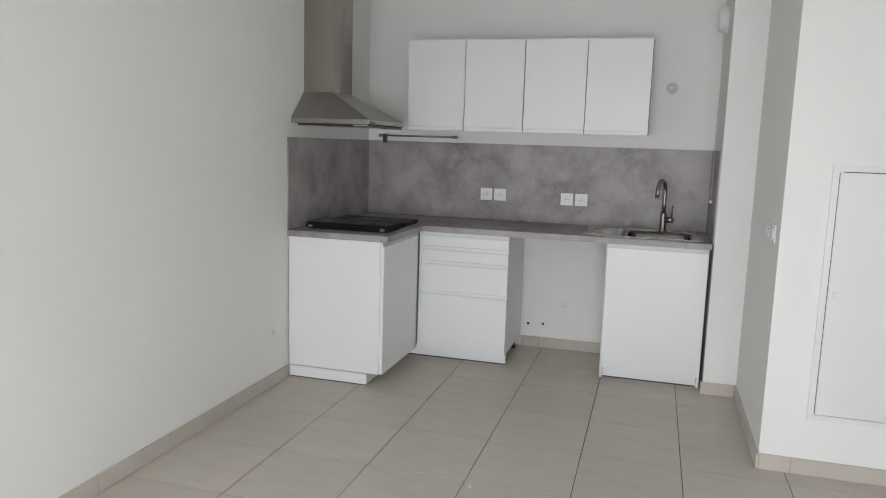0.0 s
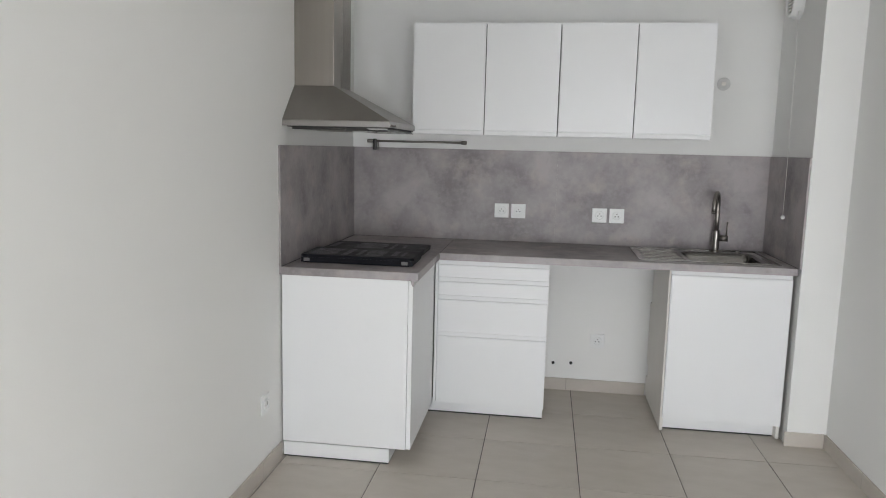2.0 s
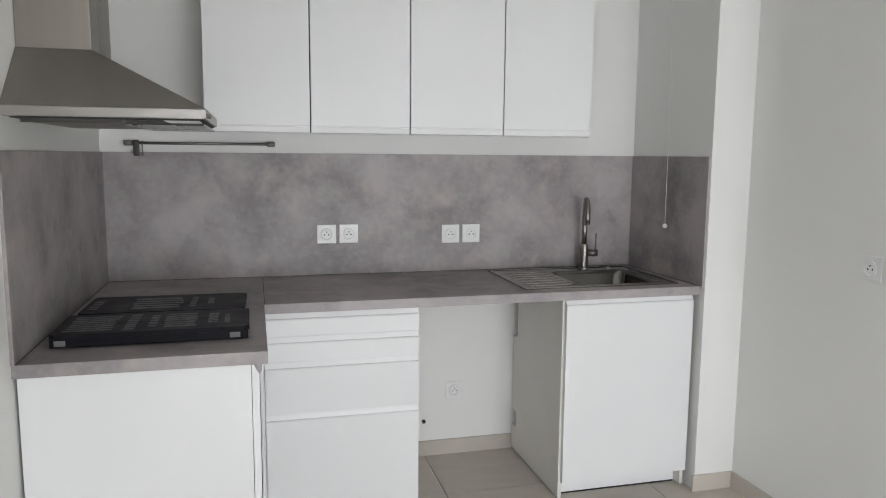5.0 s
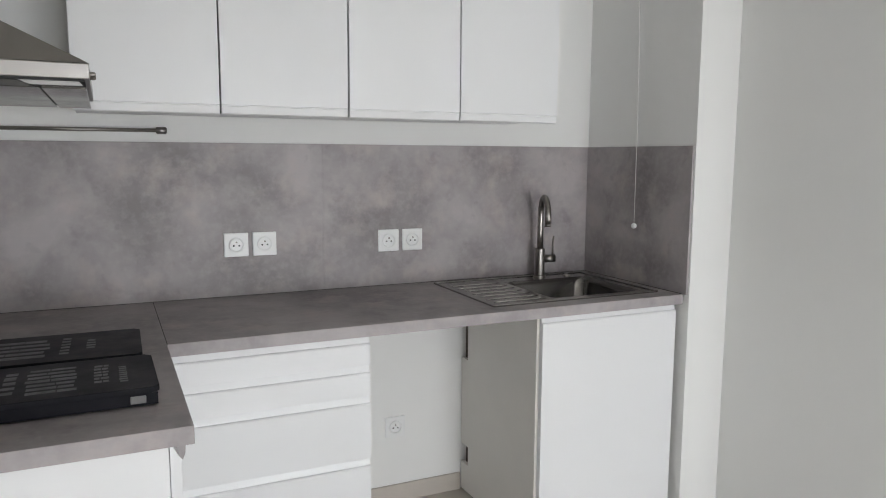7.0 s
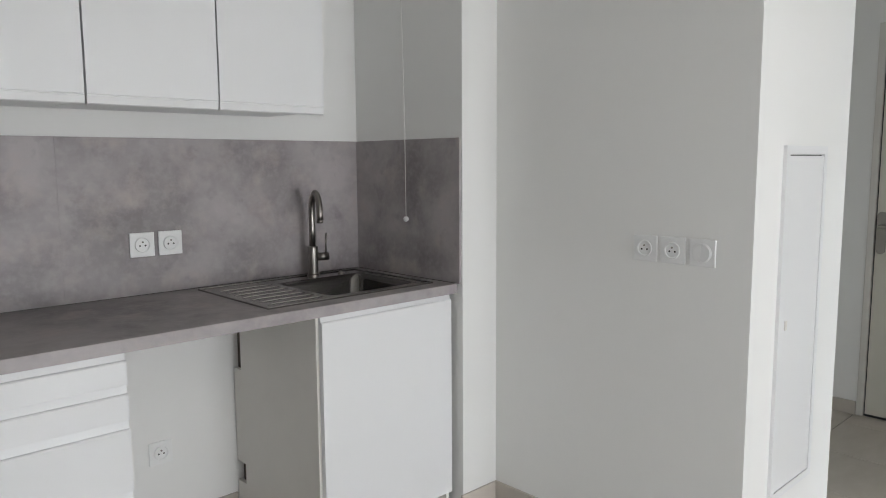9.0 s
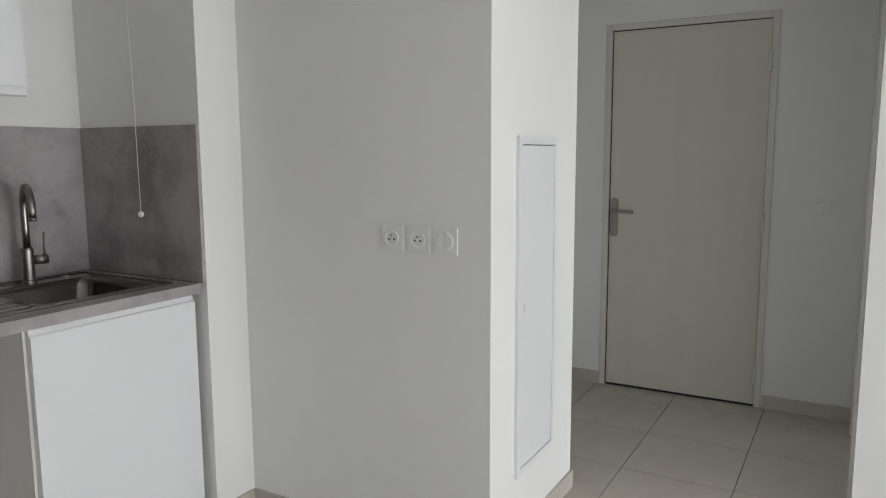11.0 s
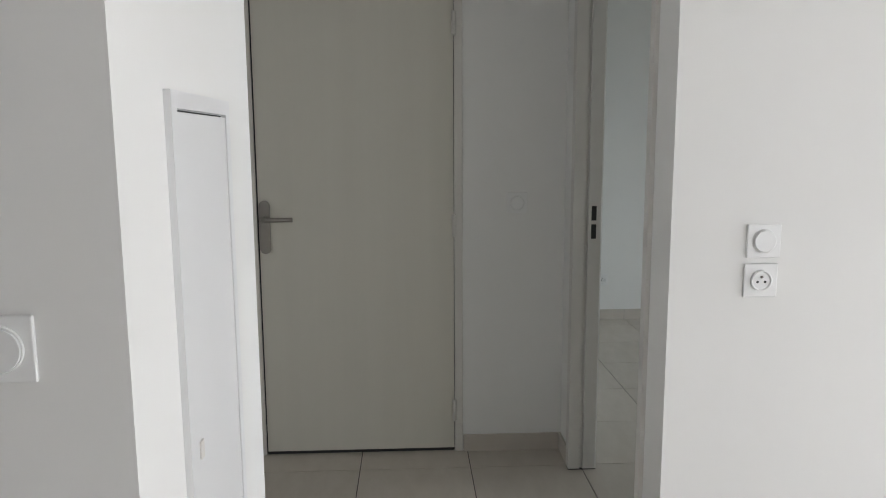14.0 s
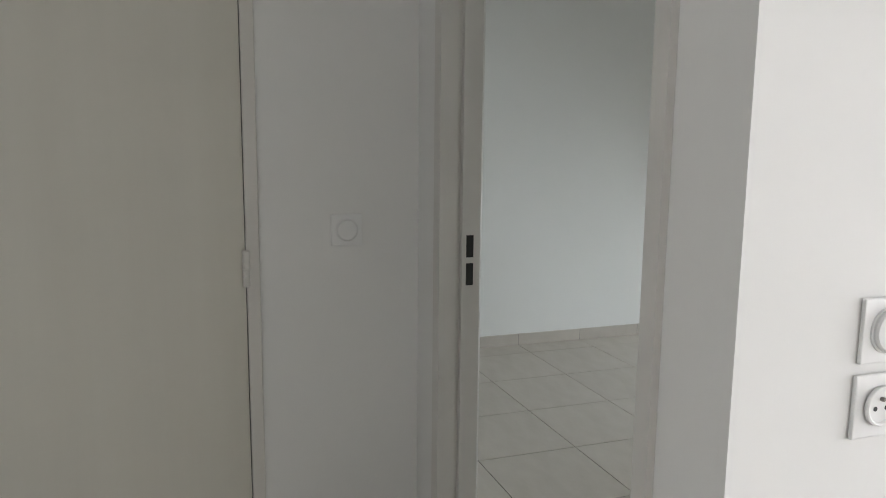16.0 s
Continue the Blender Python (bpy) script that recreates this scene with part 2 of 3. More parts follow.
def tube(points, radius, sides=14, closed=True):
    """A round bar along a line of points."""
    bm, rings = bmesh.new(), []
    points = [Vector(p) for p in points]
    side = None
    for i, p in enumerate(points):
        d = (points[min(i + 1, len(points) - 1)] - points[max(i - 1, 0)]).normalized()
        if side is None:
            side = d.orthogonal().normalized()
        side = (side - d * side.dot(d)).normalized()
        up = d.cross(side)
        r = radius[i] if isinstance(radius, (list, tuple)) else radius
        rings.append([bm.verts.new(p + r * (math.cos(a) * side + math.sin(a) * up)) for a in [2 * math.pi * k / sides for k in range(sides)]])
    for a, b in zip(rings, rings[1:]):
        for k in range(sides):
            bm.faces.new((a[k], a[(k + 1) % sides], b[(k + 1) % sides], b[k]))
    if closed:
        bm.faces.new(rings[0][::-1]), bm.faces.new(rings[-1])
    bmesh.ops.recalc_face_normals(bm, faces=bm.faces)
    for f in bm.faces:
        f.smooth = len(f.verts) == 4
    return bm


def turned(profile, sides=32, axis="y", at=(0, 0, 0)):
    """A turned body: profile of (radius, distance along the axis)."""
    bm, rings = bmesh.new(), []
    a, b, c = {"x": ((1, 0, 0), (0, 1, 0), (0, 0, 1)), "y": ((0, 1, 0), (0, 0, 1), (1, 0, 0)), "z": ((0, 0, 1), (1, 0, 0), (0, 1, 0))}[axis]
    a, b, c, at = Vector(a), Vector(b), Vector(c), Vector(at)
    for r, d in profile:
        turns = [2 * math.pi * k / sides for k in range(sides)]
        rings.append([bm.verts.new(at + a * d + max(r, 1e-4) * (math.cos(t) * b + math.sin(t) * c)) for t in turns])
    for p, q in zip(rings, rings[1:]):
        for k in range(sides):
            bm.faces.new((p[k], p[(k + 1) % sides], q[(k + 1) % sides], q[k]))
    bm.faces.new(rings[0][::-1]), bm.faces.new(rings[-1])
    bmesh.ops.recalc_face_normals(bm, faces=bm.faces)
    return bm


def mesh_object(name, bm, mat):
    data = bpy.data.meshes.new(name)
    bm.to_mesh(data)
    bm.free()
    data.materials.append(mat)
    return new(name, data)


def thing(name, label, category, at=(0, 0, 0), group=""):
    root = new(name)
    root.location, root.empty_display_size = at, 0.05
    return tagged(root, label, category, group)


def part(name, bm, mat, parent, label=""):
    ob = mesh_object(name, bm, mat)
    ob.parent = parent
    if parent.type == "EMPTY":
        ob.matrix_parent_inverse = Matrix.Translation(-parent.location)
    return tagged(ob, label) if label else ob


def single(name, bm, mat, label, category, group=""):
    return tagged(mesh_object(name, bm, mat), label, category, group)


def structure(name, bm, mat, label=""):
    return tagged(mesh_object(name, bm, mat), label, kind="structure")


# ---- plan ----
WEST, NORTH, NICHE, PILLAR, DUCT_X, DUCT_Y, DUCT_E = -2.14, 5.222, 0.297, 4.58, 0.484, 3.575, 1.222
EAST, HALL_S, SWITCH, SOUTH, TOP = 2.575, 2.585, 1.345, -2.4, 2.5
BED_N, BED_E, BED_S, HALL_N = 2.49, 4.86, -1.2, 4.2
PITCH, TILE_X, TILE_Y = 0.4528, -1.214, 3.443

structure("ground", boxed(-150, 150, -150, 150, -0.6, -0.4), GROUND, "bare ground outside the building")
structure("ceiling", boxed(WEST - 0.2, BED_E + 0.2, SOUTH - 0.2, NORTH + 0.2, TOP, TOP + 0.2), CEILING, "plain white painted ceiling")
structure("wall_west", slab("x", WEST - 0.2, WEST, SOUTH - 0.2, NORTH + 0.2, -0.05, TOP, [ADDED_WEST_WINDOW]), PAINT, "white painted plaster wall beside the kitchen")
structure("wall_north", boxed(WEST, NICHE, NORTH, NORTH + 0.2, -0.05, TOP), PAINT, "white painted wall behind the kitchen")
structure("wall_duct", prism([(NICHE, NORTH + 0.2), (NICHE, PILLAR), (DUCT_X, PILLAR), (DUCT_X, DUCT_Y), (DUCT_E, DUCT_Y), (DUCT_E, NORTH + 0.2)], "z", -0.05, TOP), PAINT, "white painted boxed-in duct with sharp corners")
# Unseen wall; its distance is chosen to bounce light onto the entrance door.
structure("wall_hall_north", boxed(DUCT_E, EAST + 0.2, HALL_N, HALL_N + 0.1, -0.05, TOP), PAINT, "unseen white end wall of the hall, placed to bounce light")
structure("wall_east", slab("x", EAST, EAST + 0.2, BED_N + 0.095, HALL_N, -0.05, TOP, [(3.03, 3.865, -0.04, 2.018)]), PAINT, "white painted wall round the entrance door")
structure("wall_hall_south", slab("y", BED_N, HALL_S, SWITCH, BED_E + 0.2, -0.05, TOP, [(1.496, 2.380, -0.04, 2.04)]), PAINT, "white painted partition with a doorway")
structure("wall_switch", boxed(SWITCH, SWITCH + 0.1, SOUTH, BED_N, -0.05, TOP), PAINT, "white painted partition wall with switches")
structure("wall_south", slab("y", SOUTH - 0.2, SOUTH, WEST, SWITCH + 0.1, -0.05, TOP, [WINDOW]), PAINT, "white painted outer wall with a wide window")
structure("wall_bedroom_east", boxed(BED_E, BED_E + 0.2, BED_S - 0.2, BED_N, -0.05, TOP), PAINT, "white painted wall of the empty bedroom")
structure("wall_bedroom_south", slab("y", BED_S - 0.2, BED_S, SWITCH + 0.1, BED_E, -0.05, TOP, [BED_WINDOW]), PAINT, "white painted outer wall with a half-shuttered window")


def window(name, x0, x1, z0, z1, y, leaves, label, turn=None):
    root = tagged(new(name), label, "window", kind="structure")
    root.location = ((x0 + x1) / 2, y, z0)
    part("window_frame", slab("y", y, y + 0.06, x0, x1, z0, z1, [(x0 + 0.05, x1 - 0.05, z0 + 0.05, z1 - 0.05)]), PVC, root)
    wide = (x1 - x0 - 0.1) / leaves
    for i in range(leaves):
        a = x0 + 0.05 + i * wide + 0.002
        b = a + wide - 0.004
        part("sash", slab("y", y + 0.008, y + 0.068, a, b, z0 + 0.052, z1 - 0.052, [(a + 0.06, b - 0.06, z0 + 0.112, z1 - 0.112)]), PVC, root)
        pane = part("pane", boxed(a + 0.055, b - 0.055, y + 0.03, y + 0.036, z0 + 0.107, z1 - 0.107), GLASS, root)
        pane.visible_shadow = False
    if turn:
        root.matrix_basis = turn
    return root


window("window_1", *WINDOW, SOUTH - 0.12, 3, "white plastic sliding window door with clear panes")
# Side window made up to go with the added west lamp.
window("added_window", -1.1, 1.1, 0.06, 1.9, 0, 2, "added unseen side window of white plastic with clear panes", pose(WEST - 0.12, 0.55, 0.06, 0, 0, -90))
window("window_2", *BED_WINDOW, BED_S - 0.12, 2, "white plastic bedroom window with clear panes")


# ---- kitchen: splashback, worktop, units ----
SPLASH_Y, SPLASH_L, SPLASH_R, SPLASH_TOP = 5.212, -2.13, 0.287, 1.446
TOP_Z, TOP_LOW, FRONT, LEG_X, LEG_Y = 0.902, 0.866, 4.600, -1.502, 3.958

splash = thing("splashback", "grey concrete-look laminate splashback panels behind the worktop", "splashback", (-0.9, SPLASH_Y, TOP_Z))
part("panel", boxed(SPLASH_L, -0.9006, SPLASH_Y, NORTH, TOP_Z, SPLASH_TOP, bevel=0.0004, segments=1), LAMINATE, splash)
part("panel", boxed(-0.9002, SPLASH_R, SPLASH_Y, NORTH, TOP_Z, SPLASH_TOP, bevel=0.0004, segments=1), LAMINATE, splash)
part("panel", boxed(WEST, SPLASH_L, 3.957, NORTH, TOP_Z, SPLASH_TOP, bevel=0.0008, segments=1), LAMINATE, splash)
part("panel", boxed(SPLASH_R, NICHE, PILLAR + 0.006, NORTH, TOP_Z, SPLASH_TOP, bevel=0.0008, segments=1), LAMINATE, splash)

part("joint_or_shade", boxed(SPLASH_L + 0.004, SPLASH_R - 0.004, SPLASH_Y - 0.002, SPLASH_Y, TOP_Z + 0.0002, TOP_Z + 0.0022), SEAL, splash, "dark joint along the worktop")
part("joint_or_shade", boxed(SPLASH_L, SPLASH_L + 0.002, 3.962, SPLASH_Y - 0.004, TOP_Z + 0.0002, TOP_Z + 0.0022), SEAL, splash)
part("joint_or_shade", boxed(SPLASH_R - 0.002, SPLASH_R, PILLAR + 0.03, SPLASH_Y - 0.004, TOP_Z + 0.0002, TOP_Z + 0.0022), SEAL, splash)

BASIN = (-0.205, 0.185, 4.715, 5.075)
worktop = thing("worktop", "grey concrete-look laminate worktop in two lengths", "worktop", (-1.5, FRONT, TOP_LOW))
part("worktop_length", boxed(WEST + 0.001, LEG_X, LEG_Y, SPLASH_Y, TOP_LOW, TOP_Z, bevel=0.0015), LAMINATE, worktop)
part("worktop_length", slab("z", TOP_LOW, TOP_Z - 0.0003, LEG_X + 0.0012, SPLASH_R, FRONT, SPLASH_Y, [(BASIN[0] - 0.01, BASIN[1] + 0.01, BASIN[2] - 0.01, BASIN[3] + 0.01)]), LAMINATE, worktop)
part("joint_strip", boxed(LEG_X - 0.0004, LEG_X + 0.0016, FRONT + 0.003, SPLASH_Y, TOP_LOW + 0.005, TOP_Z + 0.0002), DARK, worktop, "dark joint between the two lengths")
part("edge_strip", prism([(-1.536, 0.866), (-1.518, 0.866), (-1.519, 0.848), (-1.524, 0.836), (-1.531, 0.845)], "y", 3.9655, 3.9675), LAMINATE, worktop, "loose end of grey edge banding")


def front_top_grip(bm, x0, x1, z0, z1, y):
    """A drawer or door front facing -y with a slanted finger grip along its upper edge."""
    pts = [(y, z0), (y, z1 - 0.026), (y + 0.0025, z1 - 0.0225), (y + 0.008, z1 - 0.0215), (y + 0.013, z1 - 0.001), (y + 0.020, z1), (y + 0.020, z0)]
    one, two = [bm.verts.new((x0, *p)) for p in pts], [bm.verts.new((x1, *p)) for p in pts]
    bm.faces.new(one), bm.faces.new(two[::-1])
    for i in range(len(pts)):
        j = (i + 1) % len(pts)
        bm.faces.new((one[i], two[i], two[j], one[j]))
    bmesh.ops.recalc_face_normals(bm, faces=bm.faces)
    return bm


FACE = 4.618
BACK = 5.2
# drawer unit
drawers = thing("drawer_unit", "white handleless base unit with four drawers", "cabinet", (-1.22, 4.9, 0))
part("body", boxed(-1.524, -0.926, FACE + 0.023, BACK, 0.078, 0.8655, bevel=0.001, segments=1), LACQUER, drawers)
for z0, z1 in ((0.081, 0.474), (0.477, 0.674), (0.677, 0.771), (0.774, 0.862)):
    part("drawer_front", front_top_grip(bmesh.new(), -1.506, -0.926, z0, z1, FACE), LACQUER, drawers)
# Dark strips behind the fronts paint in the shade of the gaps.
for z in (0.4755, 0.6755, 0.7725):
    part("gap_shade", boxed(-1.505, -0.928, FACE + 0.0202, FACE + 0.0228, z - 0.006, z + 0.006), DARK, drawers, "dark strip painted as shade between the fronts")
part("filler", boxed(-1.5235, -1.5085, FACE + 0.004, FACE + 0.022, 0.081, 0.866, bevel=0.001, segments=1), LACQUER, drawers)
part("plinth", boxed(-1.62, -0.930, 4.690, 4.706, 0.007, 0.077), LACQUER, drawers)
# Dark strip painted in as the shadow gap at the floor.
part("plinth_shade", boxed(-1.60, -0.932, 4.6885, 4.704, 0.0008, 0.0075), DARK, drawers, "dark strip painted as the shadow gap under the plinth")
for x, y in ((-0.96, 5.12), (-0.96, 4.80), (-1.46, 5.12)):
    part("leg", turned([(0.02, 0.0), (0.02, 0.012), (0.014, 0.014), (0.014, 0.078)], 16, "z", (x, y, 0.0)), DARK, drawers, "black plastic foot")

# sink unit
sink_unit = thing("sink_unit", "white base unit with one flat door under the sink", "cabinet", (-0.02, 4.9, 0))
NOTCHES = [(5.158, 5.214, 0.575, 0.775), (5.150, 5.214, 0.125, 0.205)]
part("side_panel", slab("x", -0.318, -0.302, FACE + 0.023, BACK + 0.014, 0.008, 0.8655, NOTCHES), CARCASS, sink_unit, "pale grey side panel with two notches")
part("side_panel", boxed(0.262, 0.278, FACE + 0.023, BACK, 0.008, 0.8655), CARCASS, sink_unit)
part("bottom_panel", boxed(-0.302, 0.262, FACE + 0.025, 5.15, 0.08, 0.096), CARCASS, sink_unit)
part("back_panel", boxed(-0.302, 0.262, 5.10, 5.108, 0.096, 0.70), CARCASS, sink_unit)
# Two added blocks that make the notches look dark; not real rails.
part("notch_shade_block", boxed(-0.296, -0.278, 5.140, 5.220, 0.50, 0.84), NOTCH_SHADE, sink_unit, "dark brown block added as shade inside the notch")
part("notch_shade_block", boxed(-0.290, -0.272, 5.140, 5.220, 0.10, 0.24), NOTCH_SHADE, sink_unit)
part("door", front_top_grip(bmesh.new(), -0.309, 0.274, 0.081, 0.864, FACE), LACQUER, sink_unit)
part("plinth", boxed(-0.3005, 0.262, 4.690, 4.706, 0.007, 0.0775), LACQUER, sink_unit)
# Same painted shadow line under the sink unit's plinth.
part("plinth_shade", boxed(-0.299, 0.26, 4.6885, 4.704, 0.0008, 0.0075), DARK, sink_unit, "dark strip painted as the shadow gap under the plinth")

# hob unit along the west wall
hob_unit = thing("hob_unit", "white base unit with a plain end panel beneath the hob", "cabinet", (-1.83, 4.3, 0))
part("end_panel", boxed(WEST + 0.009, -1.5475, 3.970, 3.988, 0.0765, 0.8655, bevel=0.0012), LACQUER, hob_unit)
part("body", boxed(WEST + 0.05, -1.550, 3.990, 5.19, 0.079, 0.8655), LACQUER, hob_unit)
part("door", prism([(-1.546, 0.079), (-1.526, 0.079), (-1.526, 0.838), (-1.531, 0.843), (-1.540, 0.862), (-1.546, 0.862)], "y", 3.972, 4.598, bevel=0.0008), LACQUER, hob_unit)
part("plinth", boxed(WEST + 0.012, -1.625, 3.975, 4.688, 0.006, 0.071), LACQUER, hob_unit)
# Shadow line under this plinth, drawn as a dark strip.
part("plinth_shade", boxed(WEST + 0.014, -1.627, 3.9738, 4.686, 0.0008, 0.0055), DARK, hob_unit, "dark strip painted as the shadow gap under the plinth")

# wall cabinets


def wall_cabinet(x0):
    w, y = 0.789, 4.838
    z0, z1 = 1.523, 2.116
    root = thing("wall_cabinet", "white two-door wall cabinet with a finger grip below", "cabinet", (x0 + w / 2, NORTH, z0), "wall cabinets over the worktop")
    part("body", boxed(x0 + 0.001, x0 + w - 0.001, y + 0.023, NORTH - 0.001, z0 + 0.012, z1 - 0.002, bevel=0.001, segments=1), LACQUER, root)
    for i in range(2):
        a, b = x0 + i * w / 2 + 0.0026, x0 + (i + 1) * w / 2 - 0.0026
        pts = [(y, z1), (y, z0 + 0.030), (y + 0.003, z0 + 0.0275), (y + 0.003, z0 + 0.0265), (y + 0.001, z0 + 0.024), (y + 0.005, z0 + 0.004), (y + 0.012, z0), (y + 0.020, z0), (y + 0.020, z1)]
        part("door", prism(pts, "x", a, b), LACQUER, root)
    # Dark strips stand in for the deep shade between the doors.
    part("gap_shade", boxed(x0 + w / 2 - 0.004, x0 + w / 2 + 0.004, y + 0.0205, y + 0.0228, z0 + 0.002, z1 - 0.004), DARK, root, "dark strip painted as shade between the doors")
    part("gap_shade", boxed(x0 + w - 0.003, x0 + w + 0.001, y + 0.0205, y + 0.0228, z0 + 0.002, z1 - 0.004), DARK, root)
    return root


cabinet = wall_cabinet(-1.704)
copy_thing(cabinet, Matrix.Translation(cabinet.location + Vector((0.790, 0, 0))))

# cooker hood
HY0, HY1, HX1, HZ0, HZ1, CZ = 4.005, 4.605, -1.647, 1.533, 1.560, 1.722
hood = thing("cooker_hood", "brushed steel pyramid cooker hood with a square chimney", "cooker hood", (WEST, 4.305, HZ0))


def hood_canopy():
    bm = bmesh.new()
    low = [bm.verts.new((x, y, HZ1)) for x, y in ((WEST + 0.001, HY0), (HX1, HY0), (HX1, HY1), (WEST + 0.001, HY1))]
    high = [bm.verts.new((x, y, CZ)) for x, y in ((WEST + 0.001, 4.168), (-1.949, 4.168), (-1.949, 4.464), (WEST + 0.001, 4.464))]
    for i in range(4):
        j = (i + 1) % 4
        bm.faces.new((low[i], low[j], high[j], high[i]))
    bm.faces.new(low[::-1]), bm.faces.new(high)
    bmesh.ops.recalc_face_normals(bm, faces=bm.faces)
    return bm


part("canopy", hood_canopy(), STEEL_DARK, hood)
part("rim", boxed(WEST + 0.001, HX1, HY0, HY1, HZ0, HZ1 - 0.0005, bevel=0.002), RIM_STEEL, hood)
# Dark layer that paints the shadow line below the rim.
part("rim_shadow", boxed(WEST + 0.02, HX1 - 0.008, HY0 + 0.010, HY1 - 0.010, HZ0 - 0.004, HZ0 + 0.002), DARK, hood, "dark strip painted as the shadow line under the rim")
for y0, y1 in ((HY0 + 0.012, 4.300), (4.306, HY1 - 0.012)):
    part("filter", boxed(WEST + 0.045, -1.852, y0, y1, HZ0 - 0.012, HZ0 - 0.0042, bevel=0.002), FILTER, hood, "grease filter of fine steel mesh")
part("visor", prism([(-1.850, HZ0 - 0.0042), (-1.760, HZ0 - 0.0042), (-1.725, HZ0 - 0.017), (-1.850, HZ0 - 0.017)], "y", HY0 + 0.008, HY1 - 0.008, bevel=0.0015), VISOR, hood, "smoked glossy visor")
part("visor_strip", boxed(WEST + 0.045, -1.852, HY0 + 0.007, HY0 + 0.0115, HZ0 - 0.015, HZ0 - 0.0042, bevel=0.001), VISOR, hood)
part("lamp_cover", prism([(-1.757, HZ0 - 0.0042), (-1.664, HZ0 - 0.0042), (-1.657, HZ0 - 0.012), (-1.742, HZ0 - 0.012)], "y", HY0 + 0.009, HY1 - 0.009, bevel=0.0015), LAMP_GLASS, hood, "frosted cover over the hood lamp")
part("lip", boxed(-1.722, -1.653, HY0 + 0.007, HY1 - 0.007, HZ0 - 0.0175, HZ0 - 0.0122, bevel=0.0015), VISOR, hood)
part("chimney", boxed(WEST + 0.001, -1.951, 4.170, 4.462, CZ, TOP - 0.002, bevel=0.0015), STEEL, hood)
for i in range(3):
    part("button", turned([(0.0045, 0), (0.0045, 0.008), (0.003, 0.010)], 14, "x", (HX1, HY0 + 0.02 + 0.028 * i, (HZ0 + HZ1) / 2 - 0.004)), CHROME, hood, "small round control")

# hob with two covers on it
hob = thing("hob", "black glass hob set on the worktop", "hob", (-1.82, 4.4, TOP_Z))
part("glass_plate", boxed(-2.080, -1.572, 4.115, 4.680, TOP_Z, TOP_Z + 0.004, bevel=0.0015), GLASS_BLACK, hob)


def hob_cover(x0, x1, y0, y1, z, skew, blocks, label):
    root = thing("hob_cover", label, "hob cover", ((x0 + x1) / 2, (y0 + y1) / 2, TOP_Z + 0.004), "covers lying on the hob")
    low = TOP_Z + 0.004
    turn = Matrix.Translation(((x0 + x1) / 2, (y0 + y1) / 2, 0)) @ Matrix.Rotation(radians(skew), 4, "Z") @ Matrix.Translation((-(x0 + x1) / 2, -(y0 + y1) / 2, 0))

    def put(name, bm, mat, note=""):
        bm.transform(turn)
        return part(name, bm, mat, root, note)

    corners = [(x0 + 0.014, y0), (x1 - 0.014, y0), (x1, y0 + 0.014), (x1, y1 - 0.014), (x1 - 0.014, y1), (x0 + 0.014, y1), (x0, y1 - 0.014), (x0, y0 + 0.014)]
    put("plate", prism(corners, "z", z - 0.013, z, bevel=0.002), BLACK)
    put("skirt", boxed(x0 + 0.003, x1 - 0.004, y0 + 0.003, y1 - 0.004, low + 0.0005, z - 0.0132), BLACK)
    for x in (x0 + 0.014, x1 - 0.056):
        for y in (y0 + 0.0012, y1 - 0.0322):
            put("foot", boxed(x, x + 0.030, y, y + 0.030, low + 0.004, z - 0.0165, bevel=0.003), FOOT, "clear plastic foot")
    rng = random.Random(int(y0 * 1000))
    # printed blocks: start and end along the cover, start and end across it, number of lines, how broken each line is
    for a, b, c, d, rows, pieces in blocks:
        pitch = (d - c) / rows
        for k in range(rows):
            v0 = c + pitch * (k + 0.12)
            v1 = v0 + pitch * rng.uniform(0.48, 0.70)
            cuts = sorted([a + rng.uniform(0, 0.06) * (b - a), *[a + (b - a) * (n + rng.uniform(-0.25, 0.25)) / pieces for n in range(1, pieces)], b - rng.uniform(0, 0.10) * (b - a)])
            for u0, u1 in zip(cuts, cuts[1:]):
                put("print_bar", boxed(x0 + (x1 - x0) * u0, x0 + (x1 - x0) * (u1 - 0.004), y0 + (y1 - y0) * v0, y0 + (y1 - y0) * v1, z - 0.0002, z + 0.0004), PRINT)
    return root


hob_cover(-2.088, -1.552, 4.098, 4.362, 0.943, 0.5, [(0.05, 0.31, 0.12, 0.88, 8, 3), (0.345, 0.41, 0.10, 0.90, 8, 1), (0.465, 0.515, 0.20, 0.84, 5, 1), (0.54, 0.73, 0.14, 0.86, 7, 2), (0.775, 0.835, 0.26, 0.80, 6, 2), (0.865, 0.90, 0.22, 0.70, 8, 1)], "black printed hob cover with clear feet")
hob_cover(-2.084, -1.566, 4.432, 4.712, 0.930, -1.0, [(0.03, 0.10, 0.2, 0.8, 6, 1), (0.28, 0.61, 0.16, 0.84, 5, 2), (0.645, 0.69, 0.2, 0.84, 6, 1), (0.755, 0.80, 0.34, 0.70, 4, 1)], "black printed hob cover lying behind the other")

# sink and tap
SX0, SX1, SY0, SY1 = -0.470, 0.232, 4.672, 5.165
sink = thing("sink", "stainless steel sink with a ribbed drainer", "sink", (-0.1, 4.9, TOP_Z))


def sink_deck():
    bm = slab("z", TOP_Z, TOP_Z + 0.003, SX0, SX1, SY0, SY1, [BASIN])
    return bm


